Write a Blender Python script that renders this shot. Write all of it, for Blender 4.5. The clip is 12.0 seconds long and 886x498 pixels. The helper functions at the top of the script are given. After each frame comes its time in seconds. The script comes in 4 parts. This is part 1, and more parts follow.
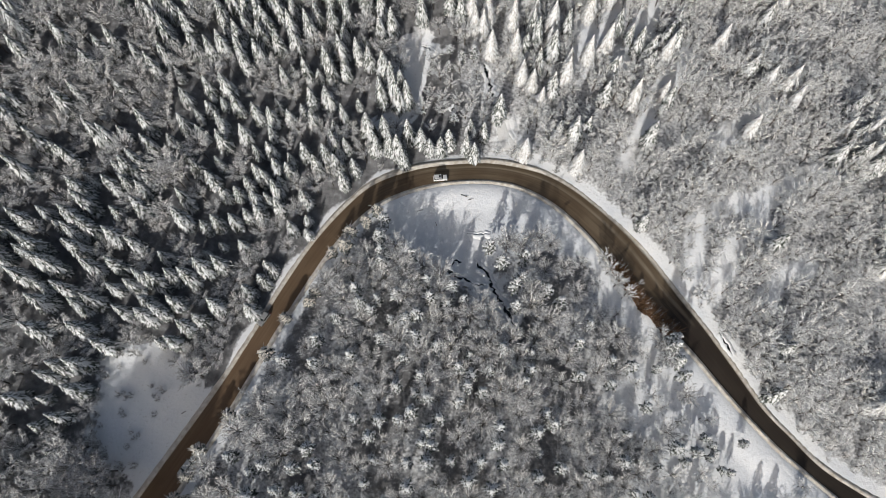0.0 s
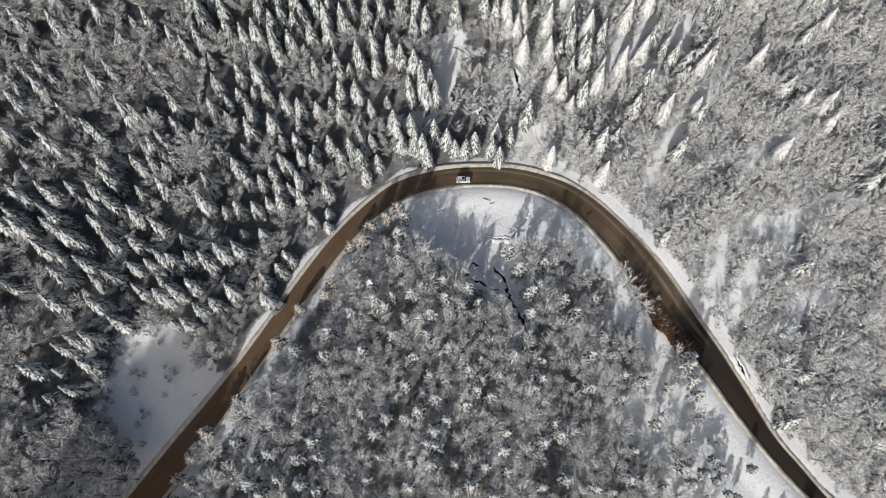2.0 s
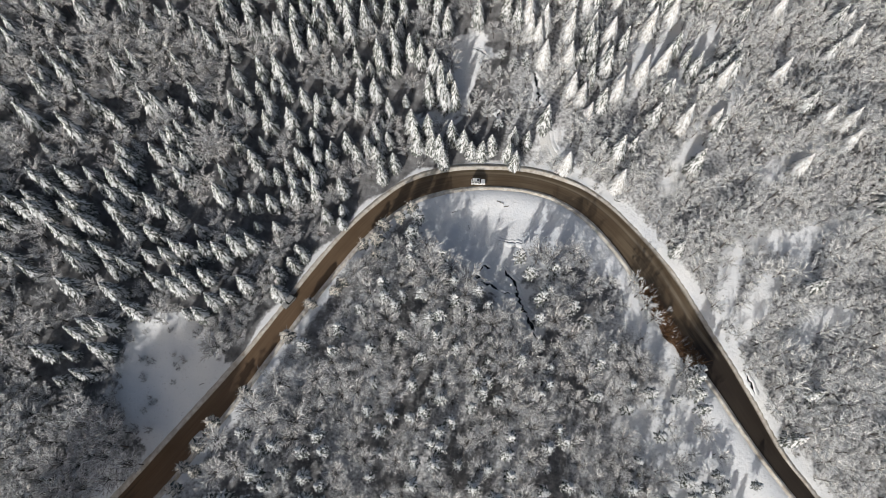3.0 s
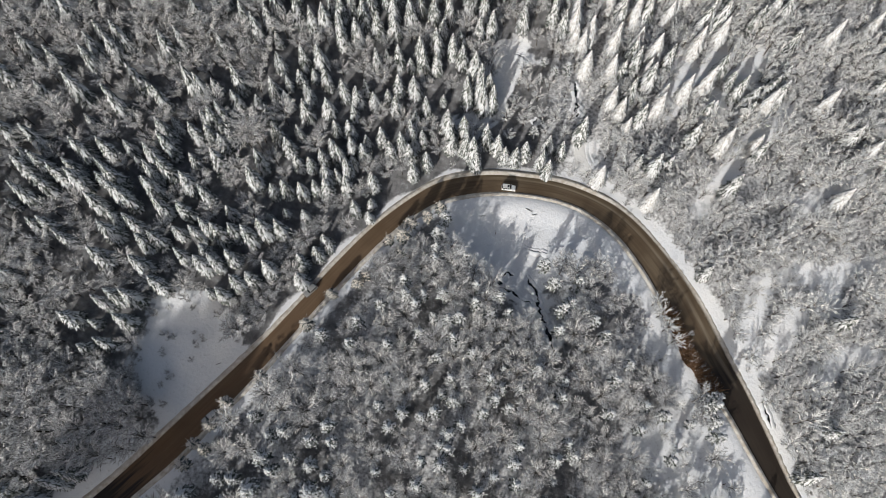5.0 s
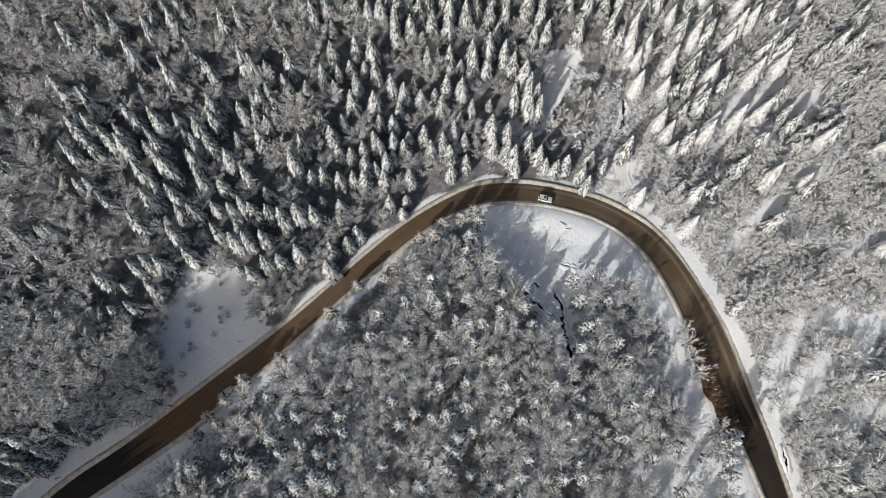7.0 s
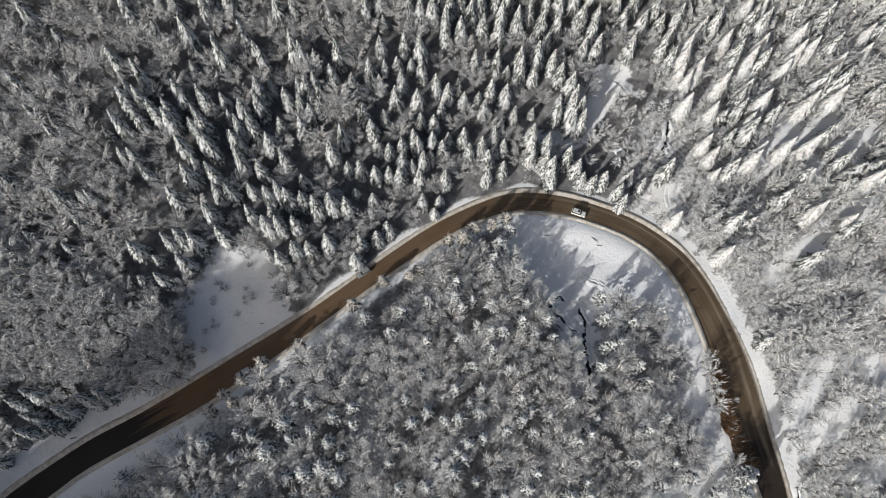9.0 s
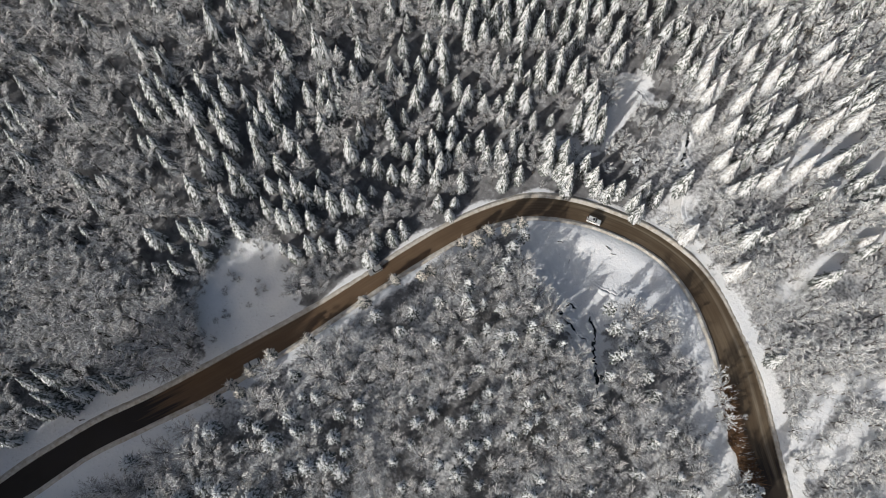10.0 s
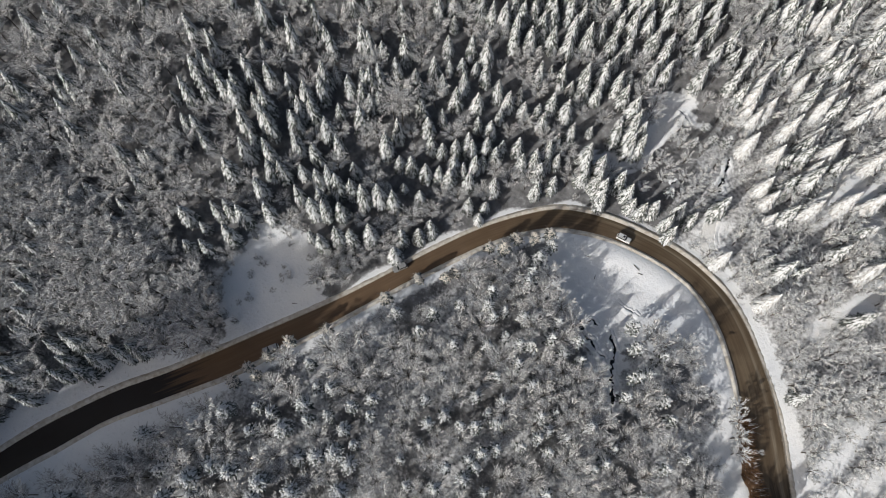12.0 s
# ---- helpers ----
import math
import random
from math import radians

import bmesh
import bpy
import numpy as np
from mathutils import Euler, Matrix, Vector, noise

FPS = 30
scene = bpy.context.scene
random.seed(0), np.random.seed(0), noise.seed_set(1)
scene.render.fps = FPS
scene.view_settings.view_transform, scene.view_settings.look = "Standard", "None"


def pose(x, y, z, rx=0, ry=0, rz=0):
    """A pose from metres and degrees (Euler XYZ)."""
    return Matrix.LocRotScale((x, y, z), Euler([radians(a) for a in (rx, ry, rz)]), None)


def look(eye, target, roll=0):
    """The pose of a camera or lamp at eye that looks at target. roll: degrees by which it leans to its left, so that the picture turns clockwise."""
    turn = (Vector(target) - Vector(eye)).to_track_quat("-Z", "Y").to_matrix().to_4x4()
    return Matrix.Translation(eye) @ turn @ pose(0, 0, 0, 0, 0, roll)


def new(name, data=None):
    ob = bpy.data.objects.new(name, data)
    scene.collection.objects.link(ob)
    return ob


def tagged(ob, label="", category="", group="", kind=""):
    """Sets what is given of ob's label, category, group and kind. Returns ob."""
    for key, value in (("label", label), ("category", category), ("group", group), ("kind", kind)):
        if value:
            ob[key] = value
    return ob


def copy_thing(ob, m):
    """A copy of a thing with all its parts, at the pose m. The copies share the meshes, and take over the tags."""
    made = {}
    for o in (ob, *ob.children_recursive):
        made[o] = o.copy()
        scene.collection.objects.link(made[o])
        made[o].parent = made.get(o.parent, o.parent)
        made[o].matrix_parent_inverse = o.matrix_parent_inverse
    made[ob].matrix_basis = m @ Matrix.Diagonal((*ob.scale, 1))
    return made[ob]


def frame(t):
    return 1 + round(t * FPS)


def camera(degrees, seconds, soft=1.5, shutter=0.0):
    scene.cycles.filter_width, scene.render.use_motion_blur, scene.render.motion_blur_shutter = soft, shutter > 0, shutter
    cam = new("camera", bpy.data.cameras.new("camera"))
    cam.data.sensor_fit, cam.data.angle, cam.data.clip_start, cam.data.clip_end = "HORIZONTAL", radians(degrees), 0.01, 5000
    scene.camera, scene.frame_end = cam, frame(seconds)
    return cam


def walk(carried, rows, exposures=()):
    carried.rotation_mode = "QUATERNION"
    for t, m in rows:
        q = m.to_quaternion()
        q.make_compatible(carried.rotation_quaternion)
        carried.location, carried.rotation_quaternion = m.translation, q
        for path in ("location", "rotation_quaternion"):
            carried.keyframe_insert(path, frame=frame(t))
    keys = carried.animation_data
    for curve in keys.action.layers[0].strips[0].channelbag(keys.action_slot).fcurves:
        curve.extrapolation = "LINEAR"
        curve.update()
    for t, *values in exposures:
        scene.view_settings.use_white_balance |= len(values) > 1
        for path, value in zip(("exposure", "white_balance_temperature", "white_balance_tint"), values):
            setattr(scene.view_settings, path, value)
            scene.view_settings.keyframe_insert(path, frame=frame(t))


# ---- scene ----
cam = camera(75.00, 12.0, soft=0.85)
# seconds, place in metres, degrees of tilt, roll and heading of a slowly turning drone
PATH = [
    (0.0, 0.001, 0.001, 150.168, -67.897, 0.655, -0.000),
    (0.5, -0.293, 0.162, 150.225, -67.907, 0.588, 0.775),
    (1.0, -0.603, 0.323, 150.260, -67.922, 0.535, 1.754),
    (1.5, -0.942, 0.471, 150.298, -67.933, 0.455, 2.767),
    (2.0, -1.321, 0.609, 150.341, -67.957, 0.419, 4.145),
    (2.5, -1.735, 0.747, 150.391, -67.971, 0.355, 5.479),
    (3.0, -2.179, 0.884, 150.439, -67.985, 0.287, 6.843),
    (5.0, -4.029, 1.427, 150.681, -68.111, 0.068, 12.241),
    (5.5, -4.509, 1.525, 150.725, -68.138, 0.013, 13.918),
    (6.0, -5.009, 1.566, 150.782, -68.132, -0.026, 15.592),
    (6.5, -5.517, 1.559, 150.815, -68.135, -0.081, 17.202),
    (7.0, -6.021, 1.507, 150.830, -68.105, -0.145, 18.902),
    (9.0, -7.951, 1.200, 150.710, -68.018, -0.349, 25.039),
    (9.5, -8.410, 1.119, 150.727, -68.014, -0.394, 26.427),
    (10.0, -8.845, 1.049, 150.770, -68.017, -0.467, 27.939),
    (10.5, -9.250, 1.003, 150.810, -68.010, -0.489, 29.262),
    (11.0, -9.630, 0.978, 150.824, -68.025, -0.505, 30.549),
    (11.5, -9.983, 0.955, 150.832, -68.043, -0.507, 31.992),
    (12.0, -10.319, 0.935, 150.834, -68.046, -0.480, 33.632),
]
walk(cam, [(t, pose(x, y, z, 90 + tilt, roll, yaw)) for t, x, y, z, tilt, roll, yaw in PATH])

# ---------------------------------------------------------------- light
SUN_AZ, SUN_EL = radians(253.5), radians(20.0)   # direction towards the sun, counted from +x to +y
EXPOSURE = 0.0
world = bpy.data.worlds.new("winter_sky")
scene.world = world
world.use_nodes = True
wn = world.node_tree
sky = wn.nodes.new("ShaderNodeTexSky")
sky.sky_type, sky.sun_disc = "NISHITA", False
sky.sun_elevation, sky.sun_rotation = SUN_EL, radians(90) - SUN_AZ
sky.air_density, sky.dust_density, sky.ozone_density = 1.0, 3.5, 1.2
haze = wn.nodes.new("ShaderNodeHueSaturation")      # thin winter haze pales the blue
haze.inputs["Saturation"].default_value = 0.85
wn.links.new(sky.outputs[0], haze.inputs["Color"])
wn.links.new(haze.outputs[0], wn.nodes["Background"].inputs[0])
wn.nodes["Background"].inputs[1].default_value = 0.090
sun_data = bpy.data.lights.new("sun", "SUN")
sun_data.energy, sun_data.angle, sun_data.color = 3.7, radians(0.5), (0.988, 0.966, 0.925)
sun = new("sun", sun_data)
sun_dir = Vector((math.cos(SUN_AZ) * math.cos(SUN_EL), math.sin(SUN_AZ) * math.cos(SUN_EL), math.sin(SUN_EL)))
sun.matrix_world = look(sun_dir * 400, (0, 0, 0))
scene.view_settings.exposure = EXPOSURE

# ---------------------------------------------------------------- materials


def material(name, rough=0.8, metal=0.0, spec=0.3):
    m = bpy.data.materials.new(name)
    m.use_nodes = True
    nt = m.node_tree
    b = nt.nodes["Principled BSDF"]
    b.inputs["Roughness"].default_value = rough
    b.inputs["Metallic"].default_value = metal
    b.inputs["Specular IOR Level"].default_value = spec
    return m, nt, b


def node(nt, kind, **values):
    n = nt.nodes.new(kind)
    for k, v in values.items():
        n.inputs[k.replace("_", " ")].default_value = v
    return n


def noise_at(nt, scale, detail=4.0, coords=None, rough=0.55):
    n = node(nt, "ShaderNodeTexNoise", Scale=scale, Detail=detail, Roughness=rough)
    if coords is None:
        coords = nt.nodes.new("ShaderNodeNewGeometry").outputs["Position"]
    nt.links.new(coords, n.inputs["Vector"])
    return n.outputs["Fac"]


def ramp(nt, fac, stops):
    r = nt.nodes.new("ShaderNodeValToRGB")
    els = r.color_ramp.elements
    while len(els) < len(stops):
        els.new(0.5)
    for e, (at, c) in zip(els, stops):
        e.position, e.color = at, (*c, 1.0)
    nt.links.new(fac, r.inputs[0])
    return r.outputs[0]


def mix(nt, fac, a, b):
    m = nt.nodes.new("ShaderNodeMix")
    m.data_type = "RGBA"
    for sock, v in ((m.inputs[0], fac), (m.inputs[6], a), (m.inputs[7], b)):
        if isinstance(v, (int, float)):
            sock.default_value = v
        elif isinstance(v, tuple):
            sock.default_value = (*v, 1.0)
        else:
            nt.links.new(v, sock)
    return m.outputs[2]


def maths(nt, op, a, b=0.0):
    m = nt.nodes.new("ShaderNodeMath")
    m.operation = op
    for sock, v in zip(m.inputs, (a, b)):
        if isinstance(v, (int, float)):
            sock.default_value = v
        else:
            nt.links.new(v, sock)
    return m.outputs[0]


def bump(nt, b, height, strength, distance):
    n = node(nt, "ShaderNodeBump", Strength=strength, Distance=distance)
    nt.links.new(height, n.inputs["Height"])
    nt.links.new(n.outputs[0], b.inputs["Normal"])


def snow_ground_material():
    m, nt, b = material("snow_ground", 0.75, 0, 0.2)
    big, fine = noise_at(nt, 0.09, 5), noise_at(nt, 1.3, 6)
    base = ramp(nt, big, [(0.3, (0.70, 0.72, 0.75)), (0.7, (0.82, 0.82, 0.82))])
    litter = ramp(nt, fine, [(0.60, (0, 0, 0)), (0.74, (1, 1, 1))])
    c = mix(nt, maths(nt, "MULTIPLY", litter, 0.35), base, (0.33, 0.31, 0.28))
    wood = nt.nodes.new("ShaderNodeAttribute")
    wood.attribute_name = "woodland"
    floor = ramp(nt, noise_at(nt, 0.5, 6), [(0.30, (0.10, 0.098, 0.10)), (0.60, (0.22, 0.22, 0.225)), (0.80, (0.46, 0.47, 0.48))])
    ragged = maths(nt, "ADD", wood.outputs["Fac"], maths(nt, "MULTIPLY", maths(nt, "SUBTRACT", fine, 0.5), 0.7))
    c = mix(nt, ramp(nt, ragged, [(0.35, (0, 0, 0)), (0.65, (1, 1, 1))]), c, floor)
    nt.links.new(c, b.inputs["Base Color"])
    bump(nt, b, fine, 0.5, 0.25)
    return m


def snow_material(name, lo, hi, grime=0.0):
    m, nt, b = material(name, 0.7, 0, 0.2)
    f = noise_at(nt, 2.2, 5)
    isl = nt.nodes.new("ShaderNodeNewGeometry").outputs["Random Per Island"]
    c = mix(nt, isl, ramp(nt, f, [(0.3, lo), (0.7, hi)]), hi)
    if grime:
        g = ramp(nt, noise_at(nt, 0.8, 6), [(0.38, (0, 0, 0)), (0.66, (1, 1, 1))])
        c = mix(nt, maths(nt, "MULTIPLY", g, grime), c, (0.30, 0.24, 0.17))
    nt.links.new(c, b.inputs["Base Color"])
    bump(nt, b, f, 0.6, 0.2)
    return m


def leafy_material(name, dark, light, frost, amount):
    m, nt, b = material(name, 0.8, 0, 0.15)
    isl = nt.nodes.new("ShaderNodeNewGeometry").outputs["Random Per Island"]
    c = mix(nt, isl, dark, light)
    f = ramp(nt, noise_at(nt, 1.7, 5), [(0.62 - 0.4 * amount, (0, 0, 0)), (0.80 - 0.3 * amount, (1, 1, 1))])
    nt.links.new(mix(nt, f, c, frost), b.inputs["Base Color"])
    return m


def bark_material(name, a, c2):
    m, nt, b = material(name, 0.9, 0, 0.1)
    f = noise_at(nt, 3.0, 5)
    nt.links.new(ramp(nt, f, [(0.3, a), (0.7, c2)]), b.inputs["Base Color"])
    bump(nt, b, f, 0.5, 0.05)
    return m


BLACK_TO, BLACK_FROM = 94.0, 300.0     # metres along the road: before and after the muddy stretch, wet asphalt with tree shade painted in


def road_material():
    m, nt, b = material("muddy_asphalt", 0.55, 0, 0.18)
    uv = nt.nodes.new("ShaderNodeUVMap")
    sep = nt.nodes.new("ShaderNodeSeparateXYZ")
    nt.links.new(uv.outputs[0], sep.inputs[0])
    across = sep.outputs[0]
    stretch = nt.nodes.new("ShaderNodeMapping")
    stretch.inputs["Scale"].default_value = (9.0, 0.06, 1.0)
    nt.links.new(uv.outputs[0], stretch.inputs[0])
    streak = noise_at(nt, 1.0, 5, stretch.outputs[0])
    patch, grit = noise_at(nt, 0.12, 5), noise_at(nt, 2.5, 6)
    mud = ramp(nt, patch, [(0.3, (0.112, 0.080, 0.050)), (0.7, (0.172, 0.132, 0.088))])
    mud = mix(nt, ramp(nt, streak, [(0.35, (0, 0, 0)), (0.7, (0.75, 0.75, 0.75))]), mud, (0.078, 0.053, 0.034))
    slush = ramp(nt, streak, [(0.66, (0, 0, 0)), (0.78, (0.5, 0.5, 0.5))])
    mud = mix(nt, slush, mud, (0.34, 0.29, 0.22))
    along = sep.outputs[1]
    red = ramp(nt, maths(nt, "DIVIDE", along, 400.0), [(0.20, (0.75, 0.75, 0.75)), (0.42, (0.45, 0.45, 0.45)), (0.56, (0, 0, 0))])
    mud = mix(nt, maths(nt, "MULTIPLY", red, ramp(nt, patch, [(0.3, (0.6, 0.6, 0.6)), (0.7, (1, 1, 1))])), mud, (0.135, 0.076, 0.042))
    # both ends turn black: wet asphalt, and tree shade put into the colour
    fray = maths(nt, "MULTIPLY", maths(nt, "SUBTRACT", streak, 0.5), 36.0)
    lower = ramp(nt, maths(nt, "DIVIDE", maths(nt, "ADD", along, fray), 400.0), [(BLACK_TO / 400 - 0.012, (1, 1, 1)), (BLACK_TO / 400 + 0.012, (0, 0, 0))])
    upper = ramp(nt, maths(nt, "DIVIDE", maths(nt, "ADD", along, fray), 400.0), [(BLACK_FROM / 400 - 0.01, (0, 0, 0)), (BLACK_FROM / 400 + 0.012, (1, 1, 1))])
    mud = mix(nt, maths(nt, "MULTIPLY", maths(nt, "MAXIMUM", lower, maths(nt, "MULTIPLY", upper, 0.85)), 0.96), mud, (0.016, 0.014, 0.014))
    # a ridge of pale slush between the wheel tracks of the outer lane, past the bend
    lane = ramp(nt, across, [(0.16, (0, 0, 0)), (0.21, (1, 1, 1)), (0.27, (1, 1, 1)), (0.33, (0, 0, 0))])
    reach = ramp(nt, maths(nt, "DIVIDE", along, 400.0), [(0.50, (0, 0, 0)), (0.56, (1, 1, 1)), (BLACK_FROM / 400, (1, 1, 1)), (BLACK_FROM / 400 + 0.02, (0, 0, 0))])
    ridge = maths(nt, "MULTIPLY", maths(nt, "MULTIPLY", lane, reach), ramp(nt, streak, [(0.40, (0.15, 0.15, 0.15)), (0.62, (0.85, 0.85, 0.85))]))
    mud = mix(nt, ridge, mud, (0.27, 0.225, 0.165))
    edge = maths(nt, "ABSOLUTE", maths(nt, "SUBTRACT", across, 0.5))
    dirt = maths(nt, "ADD", edge, maths(nt, "MULTIPLY", maths(nt, "SUBTRACT", grit, 0.5), 0.12))
    mud = mix(nt, ramp(nt, dirt, [(0.455, (0, 0, 0)), (0.50, (1, 1, 1))]), mud, (0.42, 0.37, 0.30))
    nt.links.new(mud, b.inputs["Base Color"])
    nt.links.new(ramp(nt, patch, [(0.3, (0.35, 0.35, 0.35)), (0.7, (0.7, 0.7, 0.7))]), b.inputs["Roughness"])
    bump(nt, b, streak, 0.3, 0.05)
    return m


def plain_material(name, colour, rough=0.5, metal=0.0, spec=0.5, vary=0.12):
    m, nt, b = material(name, rough, metal, spec)
    dirty = tuple(c * (1 - vary) for c in colour)
    nt.links.new(mix(nt, noise_at(nt, 2.0, 5), dirty, colour), b.inputs["Base Color"])
    return m


M_GROUND = snow_ground_material()
M_SNOW = snow_material("tree_snow", (0.60, 0.61, 0.62), (0.84, 0.84, 0.84))
M_DUSTED = snow_material("needle_dusting_snow", (0.44, 0.455, 0.47), (0.72, 0.73, 0.74))
M_BANK = snow_material("road_bank_snow", (0.43, 0.40, 0.36), (0.64, 0.61, 0.56), 0.65)
M_NEEDLE = leafy_material("needles", (0.022, 0.030, 0.024), (0.065, 0.075, 0.062), (0.34, 0.35, 0.35), 0.5)
M_TWIG = leafy_material("frosted_twigs", (0.19, 0.185, 0.18), (0.52, 0.51, 0.50), (0.70, 0.70, 0.70), 0.42)
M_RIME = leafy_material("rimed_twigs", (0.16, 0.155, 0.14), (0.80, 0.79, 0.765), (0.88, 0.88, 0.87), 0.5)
M_SPRAYED = snow_material("dirt_sprayed_snow", (0.60, 0.55, 0.48), (0.78, 0.74, 0.68), 0.3)
M_BARK = bark_material("bark", (0.06, 0.05, 0.042), (0.15, 0.13, 0.115))
M_REED = leafy_material("dead_brush", (0.06, 0.034, 0.02), (0.22, 0.125, 0.066), (0.55, 0.52, 0.48), 0.03)
M_ROAD = road_material()
M_WATER = plain_material("stream_water", (0.012, 0.014, 0.016), 0.08, 0.0, 0.5)
M_WHITE = plain_material("white_paint", (0.78, 0.78, 0.76), 0.3)
M_SILVER = plain_material("silver_paint", (0.50, 0.50, 0.49), 0.3, 0.4)
M_GLASS = plain_material("car_glass", (0.015, 0.018, 0.02), 0.08)
M_TYRE = plain_material("tyre_rubber", (0.02, 0.02, 0.02), 0.8)
M_LAMP = plain_material("lamp_plastic", (0.55, 0.5, 0.45), 0.2)
M_TRIM = plain_material("dark_trim", (0.04, 0.04, 0.04), 0.6)
M_STEEL = plain_material("galvanised_steel", (0.32, 0.32, 0.32), 0.45, 0.6)

# ---------------------------------------------------------------- plan of the road and the hillside
OUTER = [(-128, -96), (-117, -70), (-108.7, -51.3), (-102, -39), (-94.5, -27), (-85.7, -15.5), (-77.2, -3), (-70.8, 6.7), (-64.5, 16),
         (-58.2, 25.8), (-51.5, 37.5), (-45, 49.2), (-38, 60.5), (-31, 69.4), (-23, 77.3), (-15.2, 81.3), (-6.5, 83.8), (1, 84.8),
         (10, 85.2), (18, 84.2), (26.5, 82), (34, 78), (41.5, 72), (48.7, 65), (55.3, 57), (62, 47.3), (68.5, 38), (75, 27.7), (81, 18),
         (87.4, 10.9), (93.6, 4.1), (100, -0.3), (110, -6), (130, -16), (160, -30)]
INNER = [(-121, -99), (-111, -73), (-103.5, -57), (-98, -47.2), (-90.9, -34.1), (-81.5, -21.5), (-72, -8.5), (-65, 3), (-58.8, 13.6),
         (-52.8, 24.5), (-46.5, 36), (-40.2, 47), (-33.5, 58), (-27, 66), (-20, 72.2), (-13.4, 75.5), (-6, 77.9), (1, 78.9), (9, 79.2),
         (16.8, 78.4), (23.8, 75.9), (30.3, 71.8), (36.5, 65.8), (42, 59), (47.3, 50.2), (53.5, 42.5), (60.5, 36), (66.5, 29), (72.5, 21),
         (79.8, 12.4), (86.3, 5.5), (92, 0.6), (97, -3.8), (107, -10.5), (128, -21), (158, -36)]


def smooth_line(points, n):
    """n points at even steps along a Catmull-Rom curve."""
    p = np.array(points, float)
    q = np.vstack([2 * p[0] - p[1], p, 2 * p[-1] - p[-2]])
    u = np.linspace(0, 1, 12, endpoint=False)[:, None]
    out = []
    for a, b, c, d in zip(q[:-3], q[1:-2], q[2:-1], q[3:]):
        out.append(0.5 * (2 * b + (c - a) * u + (2 * a - 5 * b + 4 * c - d) * u ** 2 + (3 * b - a - 3 * c + d) * u ** 3))
    out = np.vstack(out + [p[-1:]])
    s = np.concatenate([[0], np.cumsum(np.linalg.norm(np.diff(out, axis=0), axis=1))])
    t = np.linspace(0, s[-1], n)
    return np.stack([np.interp(t, s, out[:, 0]), np.interp(t, s, out[:, 1])], 1)


N_ROAD = 360
EDGE_OUT, EDGE_IN = smooth_line(OUTER, N_ROAD), smooth_line(INNER, N_ROAD)
CENTRE = smooth_line(((EDGE_OUT + EDGE_IN) / 2)[::9], N_ROAD)


def near_line(line, x, y):
    """Signed distance from a line (positive on its left) and how many stretches along it the nearest point lies."""
    x, y = np.atleast_1d(np.asarray(x, float)), np.atleast_1d(np.asarray(y, float))
    best, sign, at = np.full(x.shape, 1e9), np.ones(x.shape), np.zeros(x.shape, float)
    for i, (a, b) in enumerate(zip(line[:-1], line[1:])):
        d = b - a
        k = np.clip(((x - a[0]) * d[0] + (y - a[1]) * d[1]) / (d @ d), 0, 1)
        dist = np.hypot(x - a[0] - k * d[0], y - a[1] - k * d[1])
        m = dist < best
        best[m], at[m] = dist[m], i + k[m]
        sign[m] = np.where(d[0] * (y[m] - a[1]) - d[1] * (x[m] - a[0]) >= 0, 1.0, -1.0)
    return best * sign, at


WIDE_OUT, WIDE_IN = (np.abs(near_line(e, *CENTRE.T)[0]) for e in (EDGE_OUT, EDGE_IN))
ALONG = np.gradient(CENTRE, axis=0)
ALONG /= np.linalg.norm(ALONG, axis=1)[:, None]
SIDE = np.column_stack([-ALONG[:, 1], ALONG[:, 0]])
EDGE_OUT, EDGE_IN = CENTRE + SIDE * WIDE_OUT[:, None], CENTRE - SIDE * WIDE_IN[:, None]
HALF = (WIDE_OUT + WIDE_IN) / 2
COARSE = CENTRE[::3]


def along_road(values, at):
    return np.interp(at, np.arange(len(COARSE)), values[::3])


def bed_level(at):
    return tilted(along_road(CENTRE[:, 0], at), along_road(CENTRE[:, 1], at))


def smooth_step(a, b, v):
    t = np.clip((v - a) / (b - a), 0, 1)
    return t * t * (3 - 2 * t)


def tilted(x, y):
    return 0.15 * np.clip(y - 40, -160, 220) - 0.02 * np.clip(x, -200, 200)


def waves(x, y):
    return (0.35 * np.sin(x * 0.21 + 1.3 * np.sin(y * 0.13)) * np.cos(y * 0.17 + 0.8 * np.sin(x * 0.09))
            + 0.12 * np.sin(x * 0.9 + y * 0.5) * np.sin(y * 0.7 - x * 0.3))


# an unseen wooded hill, added south-west of the road to keep the low sun off the foot of the western slope:
# metres across the sun's way, how far along it the shadow reaches, and where the crest runs
SHADE_SPUR = np.array([(-400, -150, -240), (-150, -140, -240), (-118, -120, -236), (-101, -105, -233), (-93, -66, -231), (-87, 16, -228), (-70, 22, -215), (-63, 6, -205), (-52, -60, -195), (-30, -190, -190), (400, -190, -190)], float)
RIDGE_TREES = 10.0


def crest(u):
    reach, line = np.interp(u, SHADE_SPUR[:, 0], SHADE_SPUR[:, 1]), np.interp(u, SHADE_SPUR[:, 0], SHADE_SPUR[:, 2])
    return line, np.maximum(0.0, math.tan(SUN_EL) * (reach - line) + 0.12 * reach + 16.0)


def sunwise(x, y):
    """Metres across and along the way of the sunlight over the ground."""
    c, s = -math.cos(SUN_AZ), -math.sin(SUN_AZ)
    return x * s - y * c, x * c + y * s


